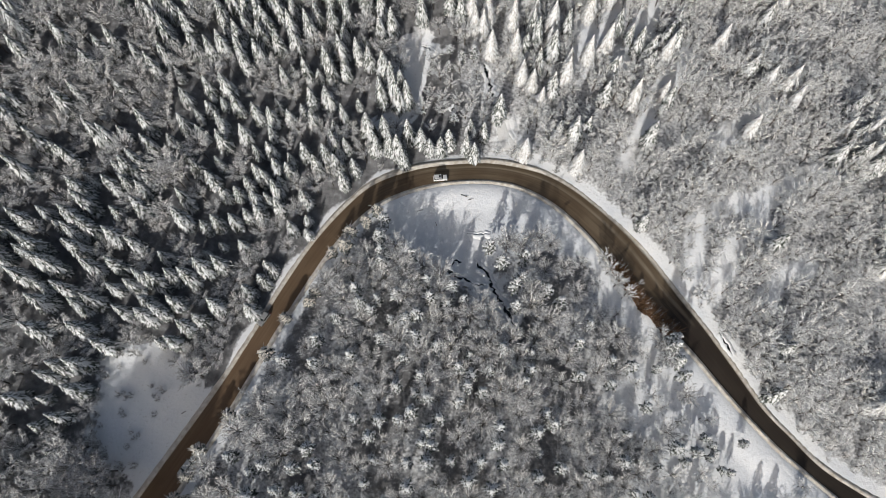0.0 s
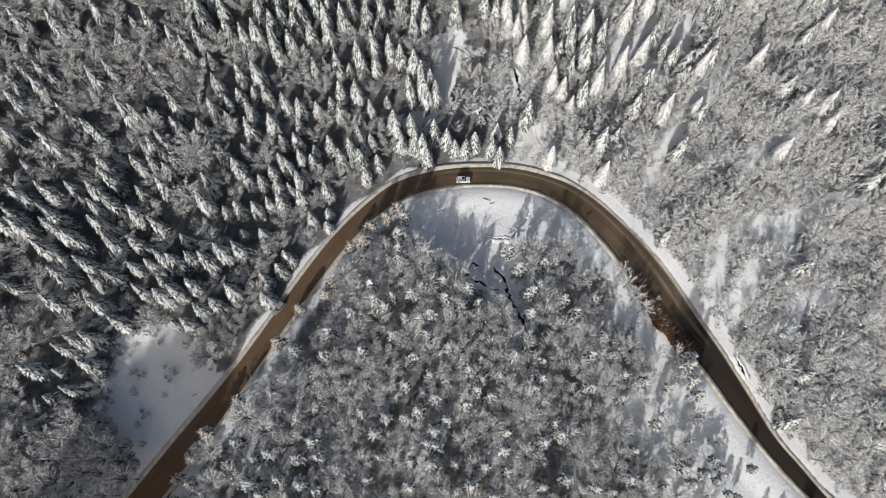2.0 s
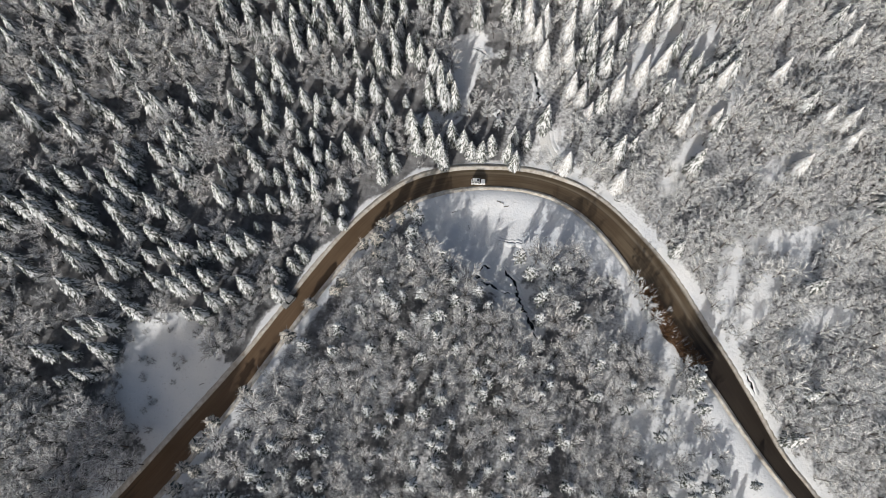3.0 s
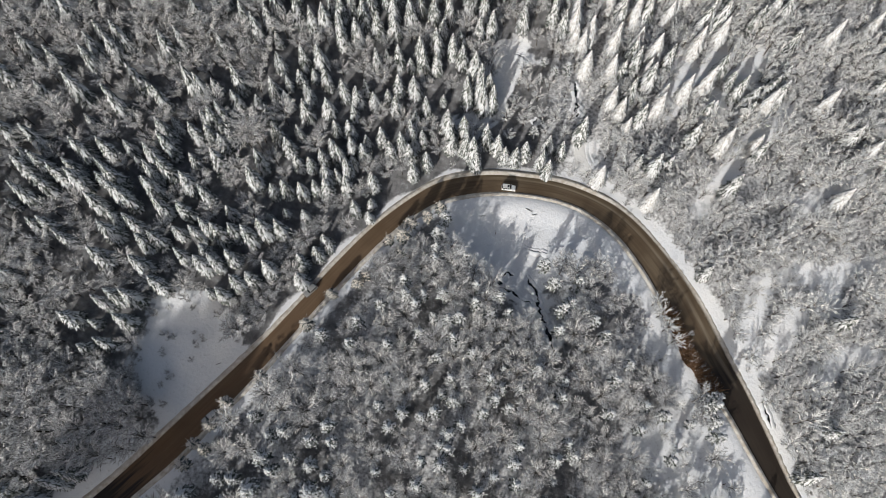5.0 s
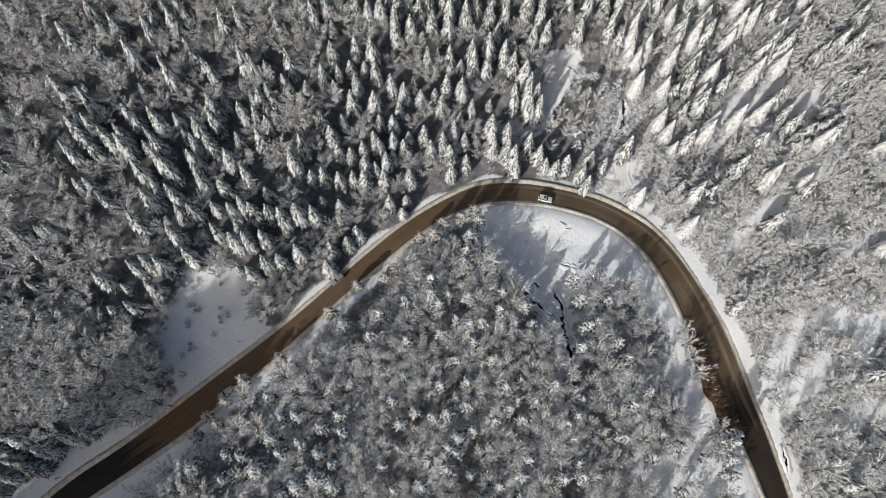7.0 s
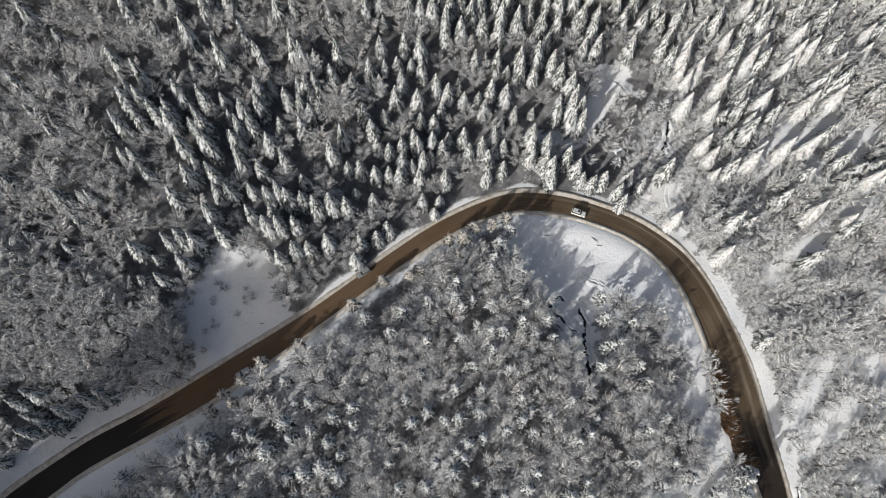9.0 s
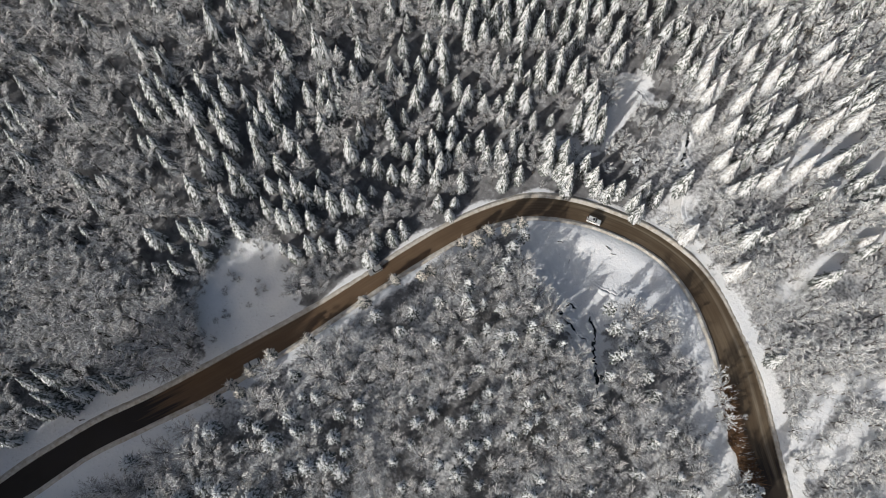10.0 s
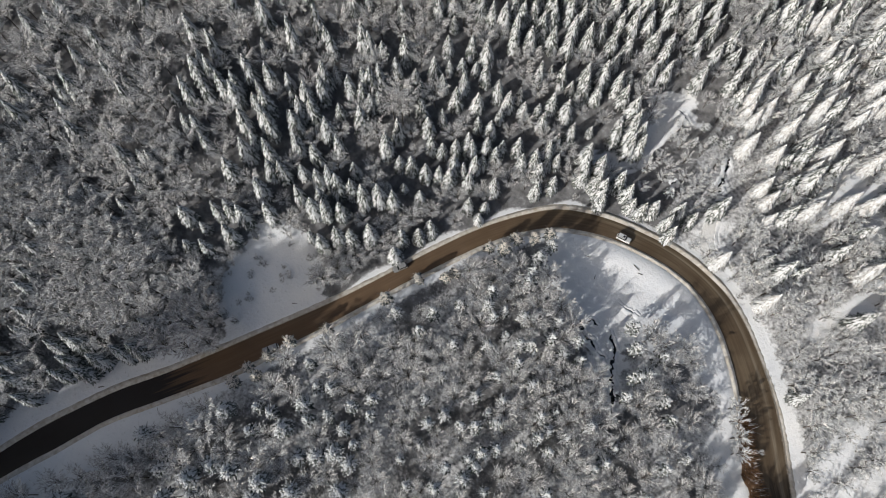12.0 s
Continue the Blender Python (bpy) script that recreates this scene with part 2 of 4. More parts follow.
# height of the added hill, which stands out of view and only casts shade
def shade_spur(x, y):
    u, v = sunwise(x, y)
    line, tall = crest(u)
    foot = -40.0 - 1.05 * np.clip(-u - 14, 0, 95)
    north = np.clip((foot - v) / (foot - line), 0, 1)
    south = np.clip(1 - (line - 45.0 - v) / 420.0, 0, 1)
    return tall * np.where(v > line, north * (0.75 + 0.25 * north), south ** 1.5)


def terrain(x, y):
    """Height of the snow-covered ground."""
    x, y = np.atleast_1d(np.asarray(x, float)), np.atleast_1d(np.asarray(y, float))
    d, at = near_line(COARSE, x, y)
    z = tilted(x, y)
    steep = np.clip(0.17 - 0.0011 * x, 0.07, 0.26)
    z = z + steep * np.clip(d - 12, 0, 150) + waves(x, y) * smooth_step(6, 14, np.abs(d))
    z = z + shade_spur(x, y)
    bed = bed_level(at)
    k = smooth_step(5.5, 12, np.abs(d))
    return bed * (1 - k) + z * k


def height(x, y):
    return float(terrain(x, y)[0])


# ---------------------------------------------------------------- open places and woods
def inside(poly, x, y):
    r = np.zeros(x.shape, bool)
    for (ax, ay), (bx, by) in zip(poly, poly[1:] + poly[:1]):
        m = (ay > y) != (by > y)
        r ^= m & (x < (bx - ax) * (y - ay) / ((by - ay) or 1e-9) + ax)
    return r


MEADOW = [(-17, 70), (-9, 76), (9, 78), (26, 75), (40, 63), (34, 58.5), (27, 62), (21, 60), (14, 60.5), (11.5, 55), (17.5, 41), (13, 38.5), (5, 50), (-4.5, 55.5), (-15.5, 59)]
CLEARING = [(-88.5, 30), (-80, 33), (-71, 32), (-66.5, 27.5), (-62.5, 22.5), (-66, 15), (-76, 1), (-85, 4), (-89, 12)]
PATCHES = [[(47, 42), (53, 29), (60, 33), (54, 40)], [(65, 27), (67, 21), (66, 15), (69, 9), (67, 2), (70, -6), (80, -8), (84, 4)], 
           [(-102, -64), (-93, -57), (-83, -40), (-76, -19), (-82, -22), (-99, -50)],
           [(17, 88), (15, 96), (18, 97), (25, 86)],
           [(-21.6, 95), (-17.3, 101), (-12.8, 108), (-14.1, 116), (-15.5, 119.5), (-8, 121.5), (-3.5, 119), (-2.2, 117), (-6.6, 111), (-7.6, 104), (-9.6, 98), (-13, 95), (-19.3, 92.5)]]
CREEK = np.array([(-7, 121), (-8.5, 117), (-10.8, 111), (-13, 102), (-16.5, 95), (-18.5, 90)], float)
# narrow bright lanes between the trees of the sunny slope: line and half width
STREAKS = [([(74, 71), (80, 72.6), (85, 71.4), (92, 75.5), (98, 78.7), (110, 81.5)], 1.6), ([(78.6, 60.5), (75, 53.5), (73, 50.7), (68.6, 44.2), (66.5, 40)], 1.3),
           ([(68.9, 68), (67.6, 60), (66.2, 52.4)], 1.2), ([(85.3, 69), (86.3, 62.8)], 1.6), ([(51.5, 133), (47, 124.5), (40.8, 116)], 1.8), ([(40.5, 126), (37.1, 111)], 1.5),
           ([(59.7, 130), (55.2, 121.2), (49, 112.8)], 1.9), ([(70, 118), (64, 108), (58, 101)], 1.5), ([(92, 101), (82, 93), (76, 90)], 1.6), ([(84, 44), (88, 50), (97, 54)], 1.3),
           ([(57, 96), (53, 89), (51, 84)], 1.3)]
BROOKS = [[(-2, 57), (0.6, 54.0), (3.7, 52.1), (6.4, 50.4)], [(7.0, 56.9), (8.4, 54.7), (10.4, 53.6), (11.5, 50.1), (13.2, 46.7), (15.0, 43.4), (16.3, 41.4), (17.9, 37.3)]]
GULLY = np.array([(9.5, 114), (12, 110), (13.5, 104), (14.5, 96), (17, 89)], float)



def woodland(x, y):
    """How far the ground takes the darker floor colours of the wood, and not those of open snow."""
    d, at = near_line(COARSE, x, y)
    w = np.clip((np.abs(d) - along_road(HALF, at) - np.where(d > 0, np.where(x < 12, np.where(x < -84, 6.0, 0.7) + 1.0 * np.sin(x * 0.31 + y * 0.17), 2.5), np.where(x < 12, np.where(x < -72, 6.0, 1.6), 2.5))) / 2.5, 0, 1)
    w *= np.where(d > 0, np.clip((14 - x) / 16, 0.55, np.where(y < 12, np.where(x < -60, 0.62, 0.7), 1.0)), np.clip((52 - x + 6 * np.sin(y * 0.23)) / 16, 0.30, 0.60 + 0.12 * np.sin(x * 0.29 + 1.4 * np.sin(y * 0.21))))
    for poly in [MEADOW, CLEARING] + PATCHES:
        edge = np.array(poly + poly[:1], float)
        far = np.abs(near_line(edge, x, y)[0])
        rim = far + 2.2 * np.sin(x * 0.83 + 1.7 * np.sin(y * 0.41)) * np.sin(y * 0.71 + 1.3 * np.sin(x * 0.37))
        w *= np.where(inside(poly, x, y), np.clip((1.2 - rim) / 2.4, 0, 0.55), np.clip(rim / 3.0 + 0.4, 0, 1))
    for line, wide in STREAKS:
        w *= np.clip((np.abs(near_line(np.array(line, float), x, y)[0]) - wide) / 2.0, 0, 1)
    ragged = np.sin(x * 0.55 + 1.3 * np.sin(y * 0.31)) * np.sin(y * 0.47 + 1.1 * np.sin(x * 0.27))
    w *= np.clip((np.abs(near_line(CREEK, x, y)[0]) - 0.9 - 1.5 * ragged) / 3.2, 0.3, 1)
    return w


# ---------------------------------------------------------------- mesh helpers


def mesh_object(name, verts, faces, mats, index=None, uv=None, smooth=False):
    me = bpy.data.meshes.new(name)
    me.from_pydata([tuple(v) for v in verts], [], [tuple(f) for f in faces])
    for m in (mats if isinstance(mats, (list, tuple)) else [mats]):
        me.materials.append(m)
    if index is not None:
        me.polygons.foreach_set("material_index", np.asarray(index, np.int32))
    if uv is not None:
        layer = me.uv_layers.new(name="UVMap")
        loops = np.empty(len(me.loops), np.int32)
        me.loops.foreach_get("vertex_index", loops)
        layer.data.foreach_set("uv", np.asarray(uv, np.float32)[loops].ravel())
    if smooth:
        me.polygons.foreach_set("use_smooth", np.ones(len(me.polygons), bool))
    me.update()
    return new(name, me)


def part(name, bm, mat, parent, label="", smooth=False):
    me = bpy.data.meshes.new(name)
    bm.to_mesh(me)
    bm.free()
    me.materials.append(mat)
    if smooth:
        for p in me.polygons:
            p.use_smooth = True
    ob = new(name, me)
    ob.parent = parent
    return tagged(ob, label)


def box(bm, cx, cy, cz, sx, sy, sz, bevel=0.0, taper=(1.0, 1.0)):
    """A box with softened edges, its top narrowed by taper."""
    made = bmesh.ops.create_cube(bm, size=1.0)["verts"]
    for v in made:
        k = taper if v.co.z > 0 else (1.0, 1.0)
        v.co = Vector((cx + v.co.x * sx * k[0], cy + v.co.y * sy * k[1], cz + v.co.z * sz))
    if bevel:
        edges = {e for v in made for e in v.link_edges}
        bmesh.ops.bevel(bm, geom=list(edges), offset=bevel, segments=2, affect="EDGES")


def ribbon(left, right, z_left, z_right):
    n = len(left)
    verts = np.vstack([np.column_stack([left, z_left]), np.column_stack([right, z_right])])
    faces = [(i, n + i, n + i + 1, i + 1) for i in range(n - 1)]
    return verts, faces


# ---------------------------------------------------------------- ground and road
def axis_steps(lo, hi, step, reach):
    mid = np.arange(lo, hi + step / 2, step)
    out, at, s = [], 0.0, step
    while at < reach:
        s *= 1.16
        at += s
        out.append(at)
    out = np.array(out)
    return np.concatenate([lo - out[::-1], mid, hi + out])


def build_ground():
    xs, ys = axis_steps(-180, 140, 1.3, 2600), axis_steps(-100, 180, 1.3, 2600)
    gx, gy = np.meshgrid(xs, ys)
    z = terrain(gx.ravel(), gy.ravel())
    d, at = near_line(COARSE, gx.ravel(), gy.ravel())
    half = along_road(HALF, at)
    z = z - 0.6 * (1 - smooth_step(half - 0.2, half + 1.2, np.abs(d)))
    nx, ny = len(xs), len(ys)
    verts = np.column_stack([gx.ravel(), gy.ravel(), z])
    i = np.arange(nx * ny).reshape(ny, nx)
    faces = np.stack([i[:-1, :-1], i[:-1, 1:], i[1:, 1:], i[1:, :-1]], -1).reshape(-1, 4)
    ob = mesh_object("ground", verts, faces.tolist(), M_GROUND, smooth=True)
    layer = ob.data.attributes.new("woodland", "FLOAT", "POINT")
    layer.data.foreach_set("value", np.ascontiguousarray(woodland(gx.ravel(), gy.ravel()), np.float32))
    tagged(ob, "snow-covered hillside ground under the winter forest", "ground", kind="structure")


def road_level():
    return tilted(CENTRE[:, 0], CENTRE[:, 1])


def build_road():
    z = road_level() + 0.03
    n, cols = N_ROAD, 7
    verts, uv = [], []
    s = np.concatenate([[0], np.cumsum(np.linalg.norm(np.diff(CENTRE, axis=0), axis=1))])
    for k in range(cols):
        f = k / (cols - 1)
        p = EDGE_OUT * (1 - f) + EDGE_IN * f
        crown = 0.10 * (1 - (2 * f - 1) ** 2) - 0.02
        verts.append(np.column_stack([p, z + crown]))
        uv.append(np.column_stack([np.full(n, f), s]))
    faces = [(k * n + i, (k + 1) * n + i, (k + 1) * n + i + 1, k * n + i + 1) for k in range(cols - 1) for i in range(n - 1)]
    ob = mesh_object("road", np.vstack(verts), faces, M_ROAD, uv=np.vstack(uv), smooth=True)
    tagged(ob, "narrow wet asphalt road covered with brown mud and slush", "road", kind="structure")


def build_bank(edge, away, width, tall, name, label, seed):
    """A ploughed ridge of dirty snow along one edge of the road."""
    rng = np.random.default_rng(seed)
    n = 1400
    line = smooth_line(edge[::6], n)
    t = np.gradient(line, axis=0)
    t /= np.linalg.norm(t, axis=1)[:, None]
    nrm = np.column_stack([-t[:, 1], t[:, 0]]) * away
    z0 = tilted(*smooth_line(CENTRE[::6], n).T)

    def rough(k):
        r = rng.normal(size=n)
        return np.convolve(r, np.hanning(k) / np.hanning(k).sum() * math.sqrt(k / 2), "same")

    lump, wob = np.clip(1 + 0.10 * rough(15) + 0.22 * rough(60), 0.3, 1.8), 0.03 * rough(13) + 0.16 * rough(110)
    prof = [(-0.25, 0.0), (0.12, 0.45), (0.35, 0.95), (0.6, 0.7), (0.85, 0.35), (1.1, -0.15)]
    verts = []
    for u, h in prof:
        p = line + nrm * (u * width + wob * (0.6 if u < 0 else 1.0) + 0.012 * rng.normal(size=n))[:, None]
        verts.append(np.column_stack([p, z0 + h * tall * lump + (0.02 if u > 0 else 0.0)]))
    faces = [(k * n + i, k * n + i + 1, (k + 1) * n + i + 1, (k + 1) * n + i) for k in range(len(prof) - 1) for i in range(n - 1)]
    if away < 0:
        faces = [f[::-1] for f in faces]
    ob = mesh_object(name, np.vstack(verts), faces, M_BANK, smooth=True)
    tagged(ob, label, "snow bank", kind="structure")


build_ground()
build_road()
build_bank(EDGE_OUT, 1, 1.5, 0.38, "snow_bank_outer", "ploughed ridge of dirty snow beside the muddy road", 3)
build_bank(EDGE_IN, -1, 1.0, 0.28, "snow_bank_inner", "low ploughed ridge of dirty snow beside the muddy road", 4)

# ---------------------------------------------------------------- trees: templates
class Bits:
    """Vertices and triangles of one part of a tree."""

    def __init__(self):
        self.v, self.f = [], []

    def add(self, verts, faces):
        o = len(self.v)
        self.v.extend(verts)
        self.f.extend([tuple(i + o for i in f) for f in faces])

    def tube(self, a, b, ra, rb, sides=4):
        a, b = np.array(a, float), np.array(b, float)
        d = b - a
        u = np.cross(d, (0.3, 0.9, 0.2) if abs(d[2]) > 0.5 * np.linalg.norm(d) else (0, 0, 1.0))
        u /= np.linalg.norm(u)
        w = np.cross(d, u)
        w /= np.linalg.norm(w)
        ang = [2 * math.pi * k / sides for k in range(sides)]
        ring = [a + ra * (math.cos(t) * u + math.sin(t) * w) for t in ang] + [b + rb * (math.cos(t) * u + math.sin(t) * w) for t in ang]
        fs = []
        for k in range(sides):
            j = (k + 1) % sides
            fs += [(k, j, sides + j), (k, sides + j, sides + k)]
        self.add(ring, fs)

    def arrays(self):
        return np.array(self.v, float), np.array(self.f, np.int32)


def tongue(bits, base, tip, width, sag):
    """A drooping bough: a narrow roof from its base to its tip, the sides hanging lower."""
    base, tip = np.array(base, float), np.array(tip, float)
    d = tip - base
    side = np.array((-d[1], d[0], 0.0))
    side *= width / 2 / (np.linalg.norm(side) + 1e-9)
    mid = base + d * 0.58 - np.array((0, 0, sag))
    bits.add([base, mid + side, tip, mid - side], [(0, 2, 1), (0, 3, 2)])


def clump(bits, at, wide, tall, rng, sides=6):
    """A rounded lump of snow with an uneven rim."""
    at = np.array(at, float)
    a0 = rng.uniform(0, 6.3)
    rim = []
    for k in range(sides):
        t = a0 + 2 * math.pi * k / sides
        r = wide / 2 * rng.uniform(0.72, 1.18)
        rim.append(at + np.array((math.cos(t) * r, math.sin(t) * r, -tall * rng.uniform(0.55, 1.0))))
    bits.add([at + np.array((rng.uniform(-.1, .1) * wide, rng.uniform(-.1, .1) * wide, 0.0))] + rim, [(0, k + 1, (k + 1) % sides + 1) for k in range(sides)])


def twig(bits, a, b, width, rng):
    """A thin twig that tapers to its tip."""
    a, b = np.array(a, float), np.array(b, float)
    d = b - a
    side = np.cross(d, np.array((0, 0, 1.0)) + 0.5 * rng.normal(size=3))
    side *= width / 2 / (np.linalg.norm(side) + 1e-9)
    bits.add([a + side, b, a - side], [(0, 1, 2)])


def crown_core(bits, rings, sides, rng):
    """The dark inside of a conifer: a rough closed cone through rings of (height, radius)."""
    n, verts, faces = len(rings), [], []
    for z, r in rings:
        for k in range(sides):
            t = 2 * math.pi * (k + rng.uniform(-0.3, 0.3)) / sides
            q = r * rng.uniform(0.75, 1.2)
            verts.append(np.array((math.cos(t) * q, math.sin(t) * q, z + rng.uniform(-0.15, 0.15))))
    for i in range(n - 1):
        for k in range(sides):
            j = (k + 1) % sides
            faces += [(i * sides + k, i * sides + j, (i + 1) * sides + j), (i * sides + k, (i + 1) * sides + j, (i + 1) * sides + k)]
    bits.add(verts, faces)


def spruce_parts(seed, tall, reach, load):
    """Snow-laden spruce: trunk, dark drooping boughs, and the snow that lies thick on them."""
    rng = np.random.default_rng(seed)
    trunk, crown, snow = Bits(), Bits(), Bits()
    trunk.tube((0, 0, -0.4), (0, 0, tall * 0.5), 0.011 * tall, 0.007 * tall, 5)
    trunk.tube((0, 0, tall * 0.5), (0, 0, tall * 0.97), 0.007 * tall, 0.02, 4)

    def radius(f):
        return reach * min(1.0, 0.6 + 2.4 * f) * (1 - f ** 1.7) ** 0.85 + 0.12

    crown_core(crown, [(tall * (0.05 + 0.91 * f), 0.62 * radius(f)) for f in (0.0, 0.14, 0.32, 0.5, 0.68, 0.84, 1.0)], 8, rng)
    heavy = rng.uniform(0, 6.3)
    yaw, f, k = rng.uniform(0, 6.3), 0.0, 0
    while f < 0.985:
        r = radius(f)
        f += 0.0019 + 0.0026 * (1.0 - r / reach) ** 2 + 0.0004 * rng.random()
        yaw += 2.39996 + rng.uniform(-0.35, 0.35)
        z = tall * (0.05 + 0.93 * f) + rng.uniform(-0.25, 0.25)
        L = r * rng.uniform(0.70, 1.20) * (1.0 + 0.08 * math.cos(yaw * 2 + heavy))
        c, sn = math.cos(yaw), math.sin(yaw)
        drop = (0.35 + 0.42 * r) * rng.uniform(0.75, 1.3)
        w = (0.24 + 0.13 * r) * rng.uniform(0.6, 1.4)
        inner = rng.uniform(0.3, 0.6) * L
        lift = 0.22 * r
        if k % 2:
            tongue(crown, (c * inner, sn * inner, z + lift - 0.12), (c * L * 1.06, sn * L * 1.06, z - drop - 0.14), w * 1.3, 0.16)
        if rng.random() < load:
            tongue(snow, (c * inner, sn * inner, z + lift + 0.06), (c * L, sn * L, z - drop), w, 0.10 * w)
        else:
            tongue(crown, (c * inner, sn * inner, z + lift), (c * L, sn * L, z - drop), w, 0.14)
        k += 1
    clump(snow, (0, 0, tall * 0.985), 0.6, 0.7, rng, 5)
    return trunk, crown, snow


def bare_tree_parts(seed, tall, reach, limbs=13, white=0.22, low=0.42):
    """Leafless tree: limbs, branches and very many fine rime-covered twigs that spread like rays."""
    rng = np.random.default_rng(seed)
    trunk, crown, snow = Bits(), Bits(), Bits()
    top = np.array((rng.uniform(-.5, .5), rng.uniform(-.5, .5), tall * 0.62))
    trunk.tube((0, 0, -0.4), top * 0.5, 0.16, 0.11, 5)
    trunk.tube(top * 0.5, top, 0.11, 0.06, 4)
    for i in range(limbs):
        f = low + (1 - low) * i / (limbs - 1)
        yaw = i * 2.4 + rng.uniform(-0.4, 0.4)
        base = top * f
        L = reach * (1.28 - 0.6 * f) * rng.uniform(0.75, 1.12)
        up = (tall - base[2]) * rng.uniform(0.45, 0.95)
        out = np.array((math.cos(yaw), math.sin(yaw), 0.0))
        mid = base + out * L * 0.45 + np.array((0, 0, up * 0.62))
        tip = base + out * L + np.array((rng.uniform(-.3, .3), rng.uniform(-.3, .3), up))
        trunk.tube(base, mid, 0.055, 0.032, 3)

        def limb_at(g):
            return base + (mid - base) * g / 0.5 if g < 0.5 else mid + (tip - mid) * (g - 0.5) / 0.5

        twig(snow, mid, tip, 0.12, rng)
        for k in range(4):          # thick frosted branches deep in the crown
            b0 = limb_at(rng.uniform(0.15, 0.8)) - np.array((0, 0, 0.5))
            y2 = yaw + rng.uniform(-1.3, 1.3)
            l2 = reach * rng.uniform(0.28, 0.5)
            twig(crown, b0, b0 + np.array((math.cos(y2) * l2, math.sin(y2) * l2, l2 * rng.uniform(-0.3, 0.3))), 0.42, rng)
        for k in range(9):
            g = 0.10 + 0.90 * (k + rng.random()) / 9
            b0 = limb_at(g)
            y2 = yaw + (1 if k % 2 else -1) * rng.uniform(0.1, 0.8)
            l2 = reach * rng.uniform(0.24, 0.44) * (1.15 - 0.45 * g)
            b1 = b0 + np.array((math.cos(y2) * l2, math.sin(y2) * l2, l2 * rng.uniform(0.0, 0.8)))
            twig(snow if rng.random() < white else crown, b0, b1, 0.12, rng)
            for q in range(7):
                c0 = b0 + (b1 - b0) * rng.uniform(0.2, 1.0)
                y3 = y2 + (1 if q % 2 else -1) * rng.uniform(0.1, 0.75)
                l3 = reach * rng.uniform(0.13, 0.30)
                c1 = c0 + np.array((math.cos(y3) * l3, math.sin(y3) * l3, l3 * rng.uniform(-0.35, 0.75)))
                twig(snow if rng.random() < white else crown, c0, c1, rng.uniform(0.08, 0.13), rng)
    return trunk, crown, snow


def pine_parts(seed, tall, reach, dome=0.42):
    """Young pine with a rounded crown of snow clumps over dark needles; dome: share of the height that the crown takes."""
    rng = np.random.default_rng(seed)
    trunk, crown, snow = Bits(), Bits(), Bits()
    trunk.tube((0, 0, -0.4), (0, 0, tall * 0.9), 0.10, 0.03, 5)
    low = tall * (1 - dome)
    count = int(34 + 26 * reach)
    for k in range(count):
        f = (k + 0.5) / count
        yaw = k * 2.39996 + rng.uniform(-0.4, 0.4)
        r = reach * math.sqrt(max(0.02, 1 - f ** 1.7)) * rng.uniform(0.7, 1.2)
        z = low + (tall - low) * f
        c, sn = math.cos(yaw), math.sin(yaw)
        if k % 2:
            tongue(crown, (c * r * 0.1, sn * r * 0.1, z), (c * r * 1.1, sn * r * 1.1, z - 0.42 * r), 0.6 + 0.16 * r, 0.15)
        if k % 3 == 0:
            tongue(snow if rng.random() < 0.6 else crown, (c * r * 0.4, sn * r * 0.4, z + 0.2), (c * r, sn * r, z - 0.2 * r), 0.34 + 0.10 * r, 0.05)
        u = rng.uniform(0.4, 1.05)
        for q in range(2):
            w, yy = u * rng.uniform(0.75, 1.1), yaw + rng.normal(0, 0.28)
            clump(snow, (math.cos(yy) * r * w, math.sin(yy) * r * w, z + 0.12 + 0.25 * r * (1 - w)), rng.uniform(0.35, 0.75) * (0.60 + 0.10 * reach), 0.38, rng, 5)
    for k in range(26):            # needles and twigs that stand out between the clumps
        yaw, r = rng.uniform(0, 6.3), reach * rng.uniform(0.6, 1.15)
        z = low + (tall - low) * rng.uniform(0.0, 0.8)
        twig(crown if k % 3 == 0 else snow, (math.cos(yaw) * r * 0.5, math.sin(yaw) * r * 0.5, z), (math.cos(yaw) * r * 1.2, math.sin(yaw) * r * 1.2, z + 0.1), 0.18, rng)
    for k in range(4):
        clump(snow, (rng.normal(0, 0.16), rng.normal(0, 0.16), tall - 0.1 * k), 0.6, 0.5, rng, 6)
    return trunk, crown, snow


def shrub_parts(seed, tall, reach):
    """Low bush of many frosted stems."""
    rng = np.random.default_rng(seed)
    trunk, crown, snow = Bits(), Bits(), Bits()
    for k in range(9):
        yaw, lean = rng.uniform(0, 6.3), rng.uniform(0.2, 0.9)
        tip = np.array((math.cos(yaw) * reach * lean, math.sin(yaw) * reach * lean, tall * rng.uniform(0.6, 1)))
        trunk.tube((0, 0, -0.2), tip, 0.03, 0.012, 3)
        for q in range(18):
            c0 = tip * rng.uniform(0.35, 1.0)
            y3 = yaw + rng.uniform(-1.6, 1.6)
            l3 = reach * rng.uniform(0.2, 0.5)
            c1 = c0 + np.array((math.cos(y3) * l3, math.sin(y3) * l3, l3 * rng.uniform(-0.2, 0.8)))
            twig(snow if rng.random() < 0.3 else crown, c0, c1, rng.uniform(0.08, 0.14), rng)
    return trunk, crown, snow


